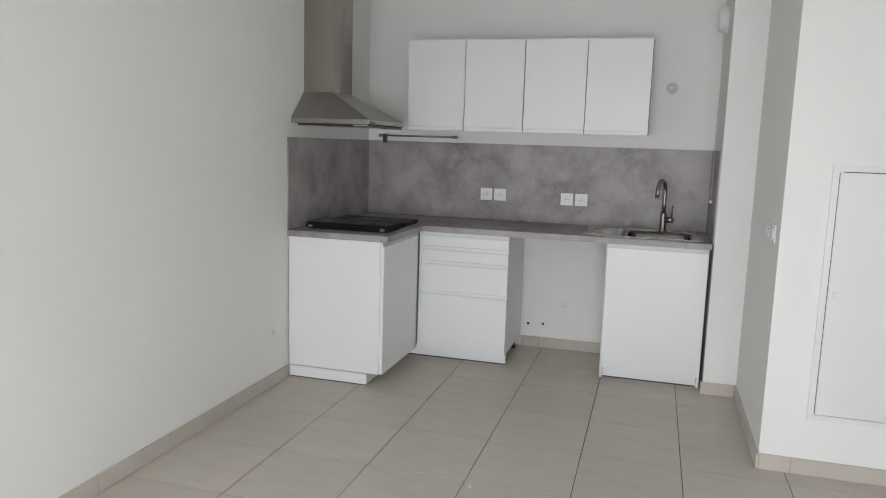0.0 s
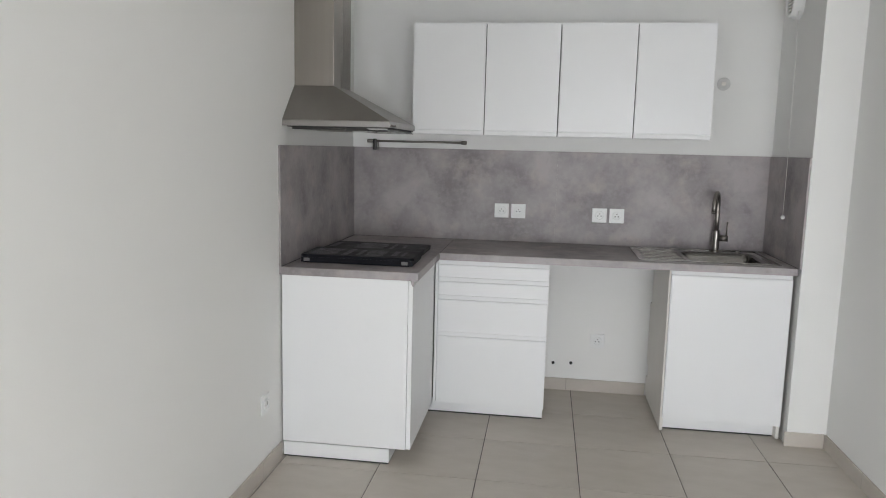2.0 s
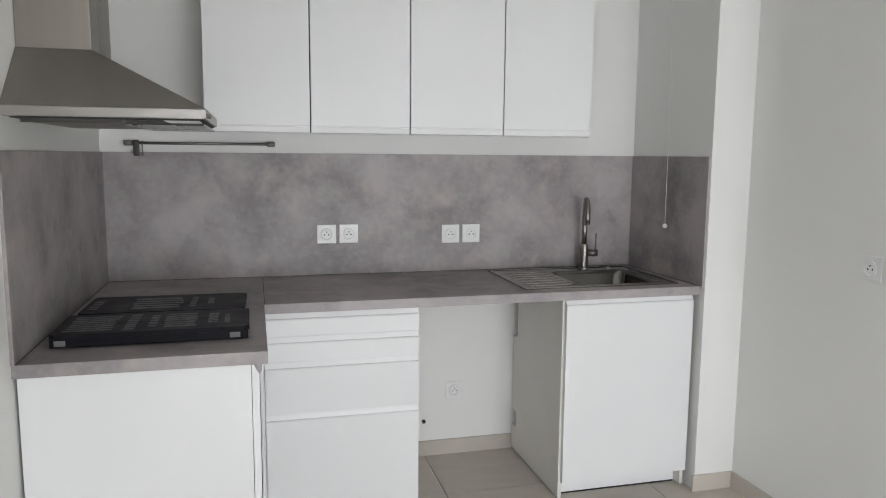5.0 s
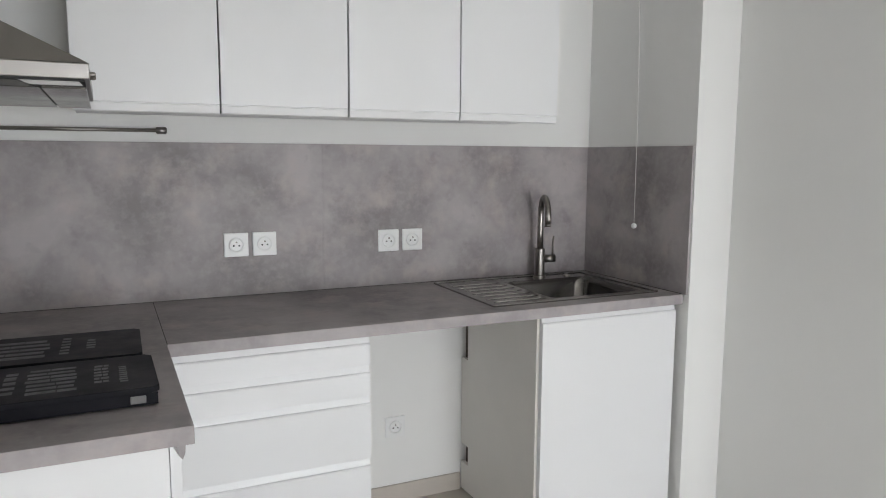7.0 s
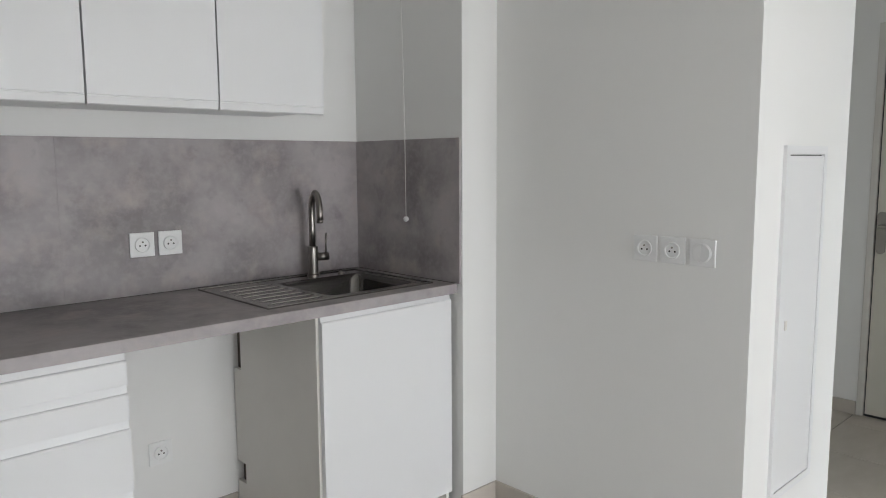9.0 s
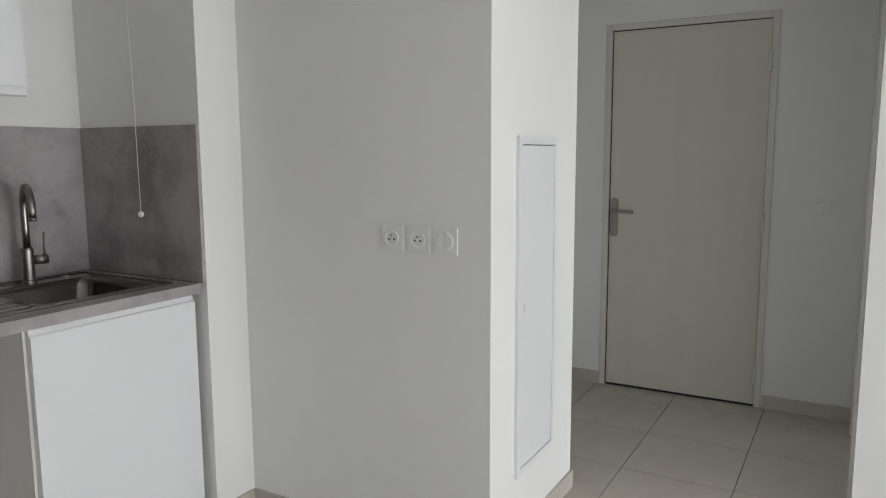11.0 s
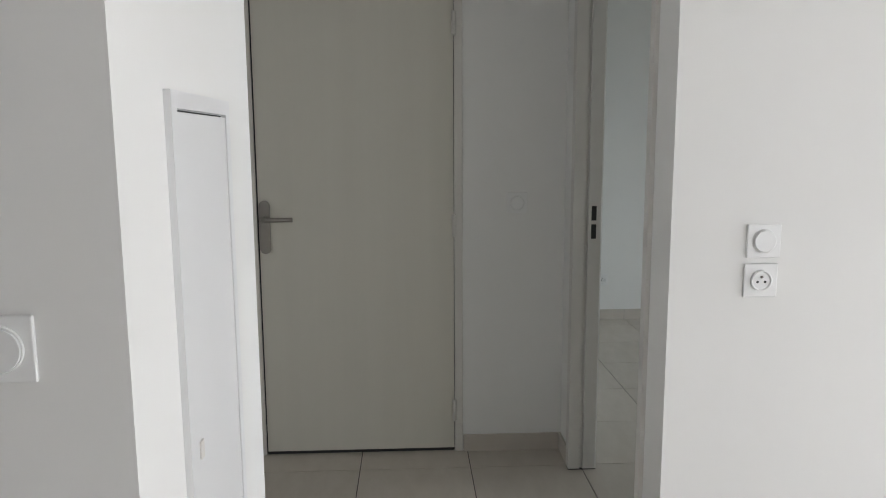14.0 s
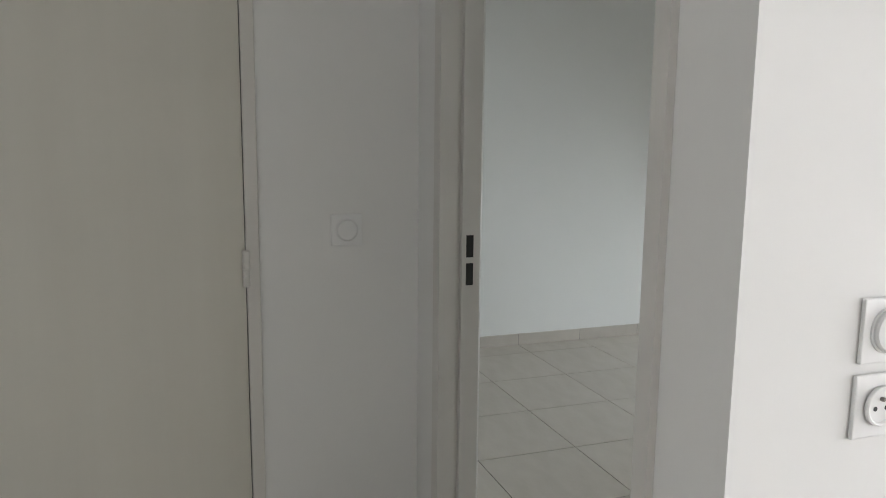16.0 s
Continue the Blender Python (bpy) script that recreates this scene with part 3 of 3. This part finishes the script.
def sink_basin():
    """A tapering tub with a rounded floor edge."""
    bm, rings = bmesh.new(), []
    x0, x1, y0, y1 = BASIN
    for inset, z, r in ((0, TOP_Z + 0.0025, 0.045), (0.006, TOP_Z - 0.02, 0.05), (0.014, TOP_Z - 0.12, 0.055), (0.03, TOP_Z - 0.15, 0.06), (0.06, TOP_Z - 0.157, 0.06)):
        a0, a1, b0, b1 = x0 + inset, x1 - inset, y0 + inset, y1 - inset
        ring = []
        for cx, cy, start in ((a1 - r, b1 - r, 0), (a0 + r, b1 - r, 90), (a0 + r, b0 + r, 180), (a1 - r, b0 + r, 270)):
            for k in range(7):
                t = radians(start + 15 * k)
                ring.append(bm.verts.new((cx + r * math.cos(t), cy + r * math.sin(t), z)))
        rings.append(ring)
    for p, q in zip(rings, rings[1:]):
        for k in range(len(p)):
            f = bm.faces.new((p[k], p[(k + 1) % len(p)], q[(k + 1) % len(p)], q[k]))
            f.smooth = True
    bm.faces.new(rings[-1])
    # flange that fills the corners of the cut-out
    flange = [bm.verts.new((x, y, TOP_Z + 0.0025)) for x, y in ((x1 + 0.004, y1 + 0.004), (x0 - 0.004, y1 + 0.004), (x0 - 0.004, y0 - 0.004), (x1 + 0.004, y0 - 0.004))]
    n = len(rings[0])
    for c in range(4):
        for k in range(6):
            bm.faces.new((flange[c], rings[0][(c * 7 + k + 1) % n], rings[0][c * 7 + k]))
        bm.faces.new((flange[c], flange[(c + 1) % 4], rings[0][(c * 7 + 7) % n], rings[0][c * 7 + 6]))
    bmesh.ops.recalc_face_normals(bm, faces=bm.faces)
    for f in bm.faces:
        f.normal_flip()
    return bm


part("deck", sink_deck(), SINK_STEEL, sink)
part("basin", sink_basin(), BASIN_STEEL_SHADED, sink)
for a in ((SX0, SX1, SY0, SY0 + 0.008), (SX0, SX1, SY1 - 0.008, SY1), (SX0, SX0 + 0.008, SY0 + 0.008, SY1 - 0.008), (SX1 - 0.008, SX1, SY0 + 0.008, SY1 - 0.008)):
    part("raised_edge", boxed(*a, TOP_Z + 0.0031, TOP_Z + 0.0065, bevel=0.0014), SINK_STEEL, sink)
for i in range(7):
    y = SY0 + 0.06 + i * 0.056
    part("drainer_rib", tube([(SX0 + 0.035, y, TOP_Z + 0.001), (SX0 + 0.06, y, TOP_Z + 0.0035), (BASIN[0] - 0.045, y, TOP_Z + 0.0035), (BASIN[0] - 0.02, y, TOP_Z + 0.001)], 0.0036, 8), SINK_STEEL, sink)
part("waste", turned([(0.042, 0), (0.042, 0.003), (0.036, 0.004), (0.0, 0.0015)], 28, "z", ((BASIN[0] + BASIN[1]) / 2, (BASIN[2] + BASIN[3]) / 2, TOP_Z - 0.157)), CHROME, sink)
part("overflow", turned([(0.014, 0), (0.014, 0.004), (0.008, 0.007), (0.0, 0.007)], 18, "z", (0.125, 5.115, TOP_Z + 0.003)), CHROME, sink, "small round pop-up knob")

tap = thing("kitchen_tap", "brushed nickel tap with a high arched spout", "tap", (0.008, 5.143, TOP_Z))
TX, TY = 0.008, 5.143
part("base", turned([(0.026, 0.003), (0.026, 0.008), (0.022, 0.010), (0.0205, 0.012), (0.0205, 0.118), (0.019, 0.122), (0.0125, 0.122)], 28, "z", (TX, TY, TOP_Z)), CHROME, tap)
reach = Vector((-0.050, -0.132, 0))
arch = [Vector((TX, TY, 1.02)), Vector((TX, TY, 1.09)), Vector((TX, TY, 1.158))]
for k in range(1, 17):
    a = math.pi * k / 16
    arch.append(Vector((TX, TY, 1.158)) + reach * (1 - math.cos(a)) / 2 + Vector((0, 0, 0.082 * math.sin(a))))
arch += [arch[-1] + Vector((0, 0, -0.02))]
part("spout", tube(arch, 0.0125, 18), CHROME, tap)
part("spray_head", tube([arch[-1] + Vector((0, 0, 0.002)), arch[-1] + Vector((0, 0, -0.010))], 0.0130, 18), CHROME, tap)
part("valve", tube([(TX + 0.015, TY - 0.004, 0.980), (TX + 0.062, TY - 0.018, 0.980)], 0.0165, 20), CHROME, tap)
part("lever", tube([(TX + 0.052, TY - 0.015, 0.992), (TX + 0.055, TY - 0.016, 1.075)], 0.004, 10), CHROME, tap)

# rail with a hook on the back wall
rail = thing("utensil_rail", "thin steel utensil rail fixed under the cabinets", "rail", (-1.73, NORTH, 1.483))
part("bar", tube([(-2.035, 5.172, 1.483), (-1.442, 5.172, 1.483)], 0.0062, 12), CHROME, rail)
for x in (-2.023, -1.454):
    part("bracket", tube([(x, 5.164, 1.483), (x, NORTH, 1.483)], 0.009, 12), CHROME, rail)
    part("end_cap", tube([(x - 0.017, 5.172, 1.483), (x - 0.014, 5.172, 1.483), (x + 0.014, 5.172, 1.483), (x + 0.017, 5.172, 1.483)], [0.008, 0.0115, 0.0115, 0.008], 14), CHROME, rail)
hook = thing("rail_hook", "small dark metal hook hanging on the rail", "hook", (-1.985, 5.172, 1.483))
part("loop", tube([(-1.968, 5.172, 1.492), (-1.968, 5.164, 1.488), (-1.968, 5.163, 1.46), (-1.967, 5.166, 1.437), (-1.964, 5.158, 1.431), (-1.962, 5.150, 1.437)], 0.0025, 8), CHROME, hook)
part("clip", boxed(-2.003, -1.981, 5.158, 5.184, 1.430, 1.496, bevel=0.005), BLACK_METAL, hook, "dark hanging clip")

# ---- sockets, switches and other wall fittings (built facing -y at the origin) ----


def plate_body(w=0.085, t=0.0065):
    return boxed(-w / 2, w / 2, -t, 0, -w / 2, w / 2, bevel=0.003, segments=3)


def wall_socket():
    root = thing("wall_socket", "white square wall socket with a round well", "socket", group="wall sockets")
    part("plate", plate_body(), PLASTIC, root)
    part("rim", turned([(0.0265, -0.008), (0.0265, -0.0125), (0.0245, -0.0135), (0.0225, -0.0125), (0.0215, -0.0095), (0.0, -0.0095)], 36, "y"), PLASTIC, root)
    for x in (-0.0095, 0.0095):
        part("hole", turned([(0.0032, -0.009), (0.0032, -0.0101), (0.0, -0.0101)], 12, "y", (x, 0, -0.003)), HOLE, root)
    part("earth_pin", turned([(0.0030, -0.009), (0.0030, -0.0135), (0.0015, -0.0145), (0.0, -0.0145)], 12, "y", (0, 0, 0.0095)), CHROME, root)
    return root


def wall_switch(double):
    root = thing("wall_switch", "white square wall switch with two half-round rockers" if double else "white square wall switch with a round button", "switch", group="" if double else "round button switches")
    part("plate", plate_body(), PLASTIC, root)
    r = 0.0275
    part("rim", turned([(0.0305, -0.006), (0.0305, -0.0092), (0.0292, -0.0102), (0.0284, -0.0085), (0.0, -0.0085)], 40, "y"), PLASTIC, root)
    if double:
        for s in (-1, 1):
            pts = [(s * 0.0006 + s * r * math.cos(radians(a)), r * math.sin(radians(a))) for a in range(-90, 91, 10)]
            part("rocker", prism(pts, "y", -0.0085, -0.0135, bevel=0.0008), PLASTIC, root)
    else:
        part("button", turned([(r, -0.008), (r, -0.0125), (r - 0.002, -0.0150), (0.0, -0.0160)], 40, "y"), PLASTIC, root)
    return root


socket = wall_socket()
socket.matrix_basis = pose(-1.219, SPLASH_Y, 1.088)
for x, z in ((-1.1195, 1.088), (-0.6435, 1.079), (-0.544, 1.079)):
    copy_thing(socket, pose(x, SPLASH_Y, z))
copy_thing(socket, pose(-0.615, NORTH, 0.318))
for y in (3.924, 3.826):
    copy_thing(socket, pose(DUCT_X, y, 1.076, 0, 0, -90))
copy_thing(socket, pose(SWITCH, 2.355, 0.977, 0, 0, -90))
copy_thing(socket, pose(WEST, 3.775, 0.322, 0, 0, 90))
copy_thing(socket, pose(BED_E, 1.80, 0.30, 0, 0, -90))
switch = wall_switch(False)
switch.matrix_basis = pose(SWITCH, 2.352, 1.076, 0, 0, -90)
copy_thing(switch, pose(EAST, 2.785, 1.072, 0, 0, -90))
double = wall_switch(True)
double.matrix_basis = pose(DUCT_X, 3.728, 1.076, 0, 0, -90)

for x, z in ((-0.873, 0.167), (-0.766, 0.172)):
    root = thing("pipe_stub", "small dark pipe end in the wall", "pipe", (x, NORTH, z), "pipe ends in the appliance gap")
    part("pipe", turned([(0.009, 0.002), (0.009, -0.012), (0.0065, -0.013), (0.006, -0.004), (0.0, -0.004)], 16, "y", (x, NORTH, z)), DARK, root)
    part("collar", turned([(0.016, 0.0), (0.016, -0.002), (0.009, -0.003)], 20, "y", (x, NORTH, z)), PLASTIC, root)

outlet = thing("lamp_outlet", "round pale lamp connection box on the wall", "lamp outlet", (0.004, NORTH, 1.845))
part("disc", turned([(0.036, 0.0), (0.036, -0.006), (0.033, -0.009), (0.0, -0.010)], 32, "y", (0.004, NORTH, 1.845)), GREY_PLASTIC, outlet)
part("connector", boxed(-0.010, 0.012, NORTH - 0.024, NORTH - 0.0095, 1.836, 1.856, bevel=0.004), CARCASS, outlet)

vent = thing("air_vent", "round white extract vent with a pull cord", "vent", (NICHE, 4.965, 2.235))
VY, VZ = 4.965, 2.235
part("collar", turned([(0.082, 0.0), (0.082, -0.012), (0.076, -0.026), (0.068, -0.048), (0.060, -0.052), (0.052, -0.046), (0.052, -0.030), (0.0, -0.030)], 44, "x", (NICHE, VY, VZ)), PLASTIC, vent)
for k in range(5):
    z = VZ - 0.036 + 0.018 * k
    half = math.sqrt(max(0.0, 0.050 ** 2 - (z - VZ) ** 2))
    part("louvre", boxed(NICHE - 0.045, NICHE - 0.031, VY - half, VY + half, z - 0.003, z + 0.003, bevel=0.001), CARCASS, vent)
part("cord", tube([(NICHE - 0.026, 4.900, VZ - 0.050), (NICHE - 0.022, 4.888, 1.9), (NICHE - 0.020, 4.880, 1.5), (NICHE - 0.020, 4.878, 1.14)], 0.0014, 8), CORD, vent, "thin pale pull cord")
part("ball", turned([(0.0, -0.011), (0.006, -0.0095), (0.0105, -0.004), (0.0105, 0.004), (0.006, 0.0095), (0.0, 0.011)], 20, "z", (NICHE - 0.020, 4.878, 1.132)), PLASTIC, vent)

# access panel in the boxed-in duct
PX0, PX1, PZ0, PZ1 = 0.666, 1.003, 0.262, 1.400
panel = thing("access_panel", "white painted access panel set in the duct", "access panel", ((PX0 + PX1) / 2, DUCT_Y, PZ0))
part("panel_frame", slab("y", DUCT_Y - 0.011, DUCT_Y, PX0, PX1, PZ0, PZ1, [(PX0 + 0.026, PX1 - 0.026, PZ0 + 0.026, PZ1 - 0.026)]), PANEL_GREY, panel)
part("leaf", boxed(PX0 + 0.0300, PX1 - 0.0270, DUCT_Y - 0.009, DUCT_Y, PZ0 + 0.0285, PZ1 - 0.0305, bevel=0.0012), PANEL_GREY, panel)
# Dark backing strips paint the shade in the gaps beside and above the leaf.
part("side_gap_shade", boxed(PX0 + 0.0262, PX0 + 0.0299, DUCT_Y - 0.003, DUCT_Y, PZ0 + 0.03, PZ1 - 0.034), DARK, panel, "dark strip painted as shade along the hinge side")
part("slot", boxed(PX0 + 0.046, PX1 - 0.034, DUCT_Y - 0.0035, DUCT_Y, PZ1 - 0.0318, PZ1 - 0.0275), DARK, panel, "dark strip painted as shade along the top")
part("latch", boxed(PX0 + 0.048, PX0 + 0.064, DUCT_Y - 0.0125, DUCT_Y - 0.0088, 0.822, 0.852, bevel=0.0015), CARCASS, panel, "small grey square lock")

# ---- entrance door ----
DY0, DY1, DZ1 = 3.045, 3.850, 2.001
door = tagged(new("door_1"), "closed cream painted entrance door in a metal frame", "door", kind="structure")
door.location = (EAST, (DY0 + DY1) / 2, 0)
part("door_leaf", boxed(EAST - 0.001, EAST + 0.04, DY0 + 0.0018, DY1 - 0.006, 0.015, DZ1 - 0.0055, bevel=0.0015), DOOR_PAINT, door)
for y0, y1 in ((DY0 - 0.034, DY0), (DY1, DY1 + 0.034)):
    part("jamb", boxed(EAST - 0.010, EAST + 0.06, y0, y1, 0.001, DZ1 + 0.034, bevel=0.003), FRAME_PAINT, door)
part("head", boxed(EAST - 0.0095, EAST + 0.06, DY0 + 0.0005, DY1 - 0.0005, DZ1, DZ1 + 0.034, bevel=0.003), FRAME_PAINT, door)
# Dark sheet and strips paint the shade in the gaps round the leaf.
part("rebate_shade", slab("x", EAST + 0.041, EAST + 0.058, DY0, DY1, 0.002, DZ1, []), DARK, door, "dark sheet painted as shade behind the leaf")
part("joint_or_shade", boxed(EAST + 0.004, EAST + 0.03, DY1 - 0.0058, DY1 - 0.0002, 0.003, DZ1 - 0.0002), DARK, door, "dark strip painted as shade in the gap")
part("joint_or_shade", boxed(EAST + 0.004, EAST + 0.03, DY0 + 0.0020, DY1 - 0.006, DZ1 - 0.0053, DZ1 - 0.0002), DARK, door)
part("joint_or_shade", boxed(EAST + 0.004, EAST + 0.03, DY0 + 0.0001, DY0 + 0.0016, 0.003, DZ1 - 0.0002), DARK, door)
part("threshold_shade", boxed(EAST + 0.006, EAST + 0.035, DY0 + 0.0020, DY1 - 0.006, 0.0005, 0.0145), DARK, door, "dark strip painted as shade under the leaf")
for z in (0.187, 0.981, 1.788):
    hinge = part("hinge", turned([(0.006, -0.048), (0.0095, -0.045), (0.0095, -0.001), (0.0080, 0.0), (0.0095, 0.001), (0.0095, 0.045), (0.006, 0.048)], 16, "z", (EAST - 0.011, DY0 + 0.001, z)), FRAME_PAINT, door)


def handle_plate(y, z0, z1, w):
    pts = [(y + w / 2 * math.cos(radians(a)), (z1 - w / 2 if a <= 180 else z0 + w / 2) + w / 2 * math.sin(radians(a))) for a in [*range(0, 181, 15), *range(180, 361, 15)]]
    return prism(pts, "x", EAST - 0.013, EAST - 0.004, bevel=0.0)


handle = part("door_handle", handle_plate(3.818, 0.872, 1.090, 0.044), NICKEL, door, "satin nickel lever handle on a long rounded plate")
part("lever", tube([(EAST - 0.012, 3.818, 1.016), (EAST - 0.048, 3.818, 1.016), (EAST - 0.056, 3.814, 1.016), (EAST - 0.060, 3.806, 1.016), (EAST - 0.060, 3.698, 1.016)], 0.0095, 16), NICKEL, handle)
part("rosette", turned([(0.016, -0.020), (0.016, -0.0125)], 20, "x", (EAST, 3.818, 1.016)), NICKEL, handle)

# ---- doorway to the bedroom: a painted metal frame ----
OX0, OX1, OZ = 1.516, 2.360, 2.02
frame_2 = tagged(new("door_2"), "open doorway with a cream painted metal door frame", "door frame", kind="structure")
frame_2.location = ((OX0 + OX1) / 2, HALL_S, 0)


def frame_section(x, s, wide):
    """Cross-section of the folded metal jamb; s points into the wall."""
    return [(x, 2.598), (x + s * wide, 2.598), (x + s * wide, 2.5855), (x + s * 0.020, 2.5855), (x + s * 0.020, 2.4895), (x + s * wide, 2.4895), (x + s * wide, 2.484), (x + s * 0.003, 2.484), (x - s * 0.001, 2.490), (x - s * 0.001, 2.538), (x + s * 0.010, 2.541), (x + s * 0.010, 2.549), (x, 2.552)]


for x, s in ((OX1, 1), (OX0, -1)):
    jamb = part("jamb", prism(frame_section(x, s, 0.046 if s == 1 else 0.034), "z", 0.005, OZ + 0.046), JAMB_PAINT, frame_2)
    part("base_joint", boxed(min(x, x + s * 0.032), max(x, x + s * 0.032), 2.486, 2.597, 0.0005, 0.0049), DARK, frame_2, "dark joint under the jamb")
    if s == 1:
        for z0, z1 in ((0.948, 1.004), (1.019, 1.075)):
            part("strike_hole", boxed(x - 0.0022, x + 0.0004, 2.508, 2.527, z0, z1), HOLE, jamb, "dark strike slot")
part("head", boxed(OX0 + 0.0002, OX1 - 0.0002, 2.4785, 2.5975, OZ, OZ + 0.046, bevel=0.002), JAMB_PAINT, frame_2)

# open leaf of the bedroom door, folded back behind the partition
leaf = tagged(new("door_3"), "cream painted bedroom door standing wide open", "door", kind="structure")
leaf.location = (1.49, 2.47, 0)
part("door_leaf", boxed(1.452, 1.492, 1.62, 2.45, 0.008, 2.02, bevel=0.002), DOOR_PAINT, leaf)

# ---- skirting tiles ----
SKIRT_H, SKIRT_T = 0.073, 0.010


def skirting(name, axis, at, side, a, b, first=None):
    """Skirting along an axis at a wall face; side says towards which sign it stands proud."""
    root = tagged(new(name), "beige tile skirting along the wall", kind="structure")
    start = a if first is None else first
    cuts = [a] + [c for c in [start + PITCH * k for k in range(0, 40)] if a + 0.02 < c < b - 0.02] + [b]
    lo, hi = (at, at + SKIRT_T) if side > 0 else (at - SKIRT_T, at)
    for c, d in zip(cuts, cuts[1:]):
        rect = (c + 0.0012, d - 0.0012, lo, hi) if axis == "x" else (lo, hi, c + 0.0012, d - 0.0012)
        if d < b:
            joint = (d - 0.0012, d + 0.0012, lo + 0.001, hi - 0.001) if axis == "x" else (lo + 0.001, hi - 0.001, d - 0.0012, d + 0.0012)
            part("joint", boxed(*joint, 0.0, SKIRT_H - 0.001), JOINT, root)
        part("skirting_tile", boxed(*rect, -0.002, SKIRT_H, bevel=0.0012, segments=1), SKIRT, root)
    return root


skirting("baseboard_west", "y", WEST, 1, SOUTH, 3.964, 0.11)
skirting("baseboard_kitchen", "x", NORTH, -1, -0.922, -0.320, -0.79)
skirting("baseboard_pillar", "x", PILLAR, -1, 0.282, DUCT_X - 0.0102)
skirting("baseboard_outlets", "y", DUCT_X, -1, DUCT_Y - 0.010, PILLAR, DUCT_Y + 0.555)
skirting("baseboard_duct", "x", DUCT_Y, -1, DUCT_X + 0.0005, DUCT_E + 0.0102, 0.62)
skirting("baseboard_hall", "y", DUCT_E, 1, DUCT_Y + 0.0005, HALL_N)
skirting("baseboard_entrance", "y", EAST, -1, DY1 + 0.036, HALL_N)
skirting("baseboard_bell", "y", EAST, -1, HALL_S + 0.0105, DY0 - 0.036)
skirting("baseboard_doorway", "x", HALL_S, 1, OX1 + 0.047, EAST)
skirting("baseboard_corner", "x", HALL_S, 1, SWITCH - 0.010, OX0 - 0.047)
skirting("baseboard_switch", "y", SWITCH, -1, SOUTH, HALL_S - 0.0005, -2.2)
skirting("baseboard_bedroom", "y", BED_E, -1, BED_S, BED_N, -0.18)
skirting("baseboard_bedroom_north", "x", BED_N, -1, OX1 + 0.05, BED_E - 0.0105)

# ---- floor: screed and tiles ----
screed = structure("floor", boxed(WEST - 0.2, BED_E + 0.2, SOUTH - 0.2, NORTH + 0.2, -0.2, -0.0035), GROUT, "beige square floor tiles with narrow dark joints")
ROOMS = [(WEST, SWITCH, SOUTH, DUCT_Y), (WEST, DUCT_X, DUCT_Y, NORTH), (SWITCH, EAST, HALL_S, DUCT_Y), (DUCT_E, EAST, DUCT_Y, HALL_N), (OX0 - 0.03, OX1 + 0.03, BED_N, HALL_S), (SWITCH + 0.1, BED_E, BED_S, BED_N)]
HALF = PITCH / 2 - 0.0018
tile_mesh = bpy.data.meshes.new("floor_tile")
bm = boxed(-HALF, HALF, -HALF, HALF, -0.009, 0.0, bevel=0.0009, segments=1)
bm.to_mesh(tile_mesh)
bm.free()
tile_mesh.materials.append(TILE)
rng = random.Random(7)
for i in range(-4, 16):
    for j in range(-15, 6):
        cx, cy = TILE_X + (i + 0.5) * PITCH, TILE_Y + (j + 0.5) * PITCH
        if not any(a - HALF + 0.012 < cx < b + HALF - 0.012 and c - HALF + 0.012 < cy < d + HALF - 0.012 for a, b, c, d in ROOMS):
            continue
        tile = new("floor_tile", tile_mesh)
        tile.parent = screed
        tile.matrix_basis = pose(cx, cy, rng.uniform(-0.0003, 0.0003), rng.uniform(-0.06, 0.06), rng.uniform(-0.06, 0.06), rng.choice((0, 180)))
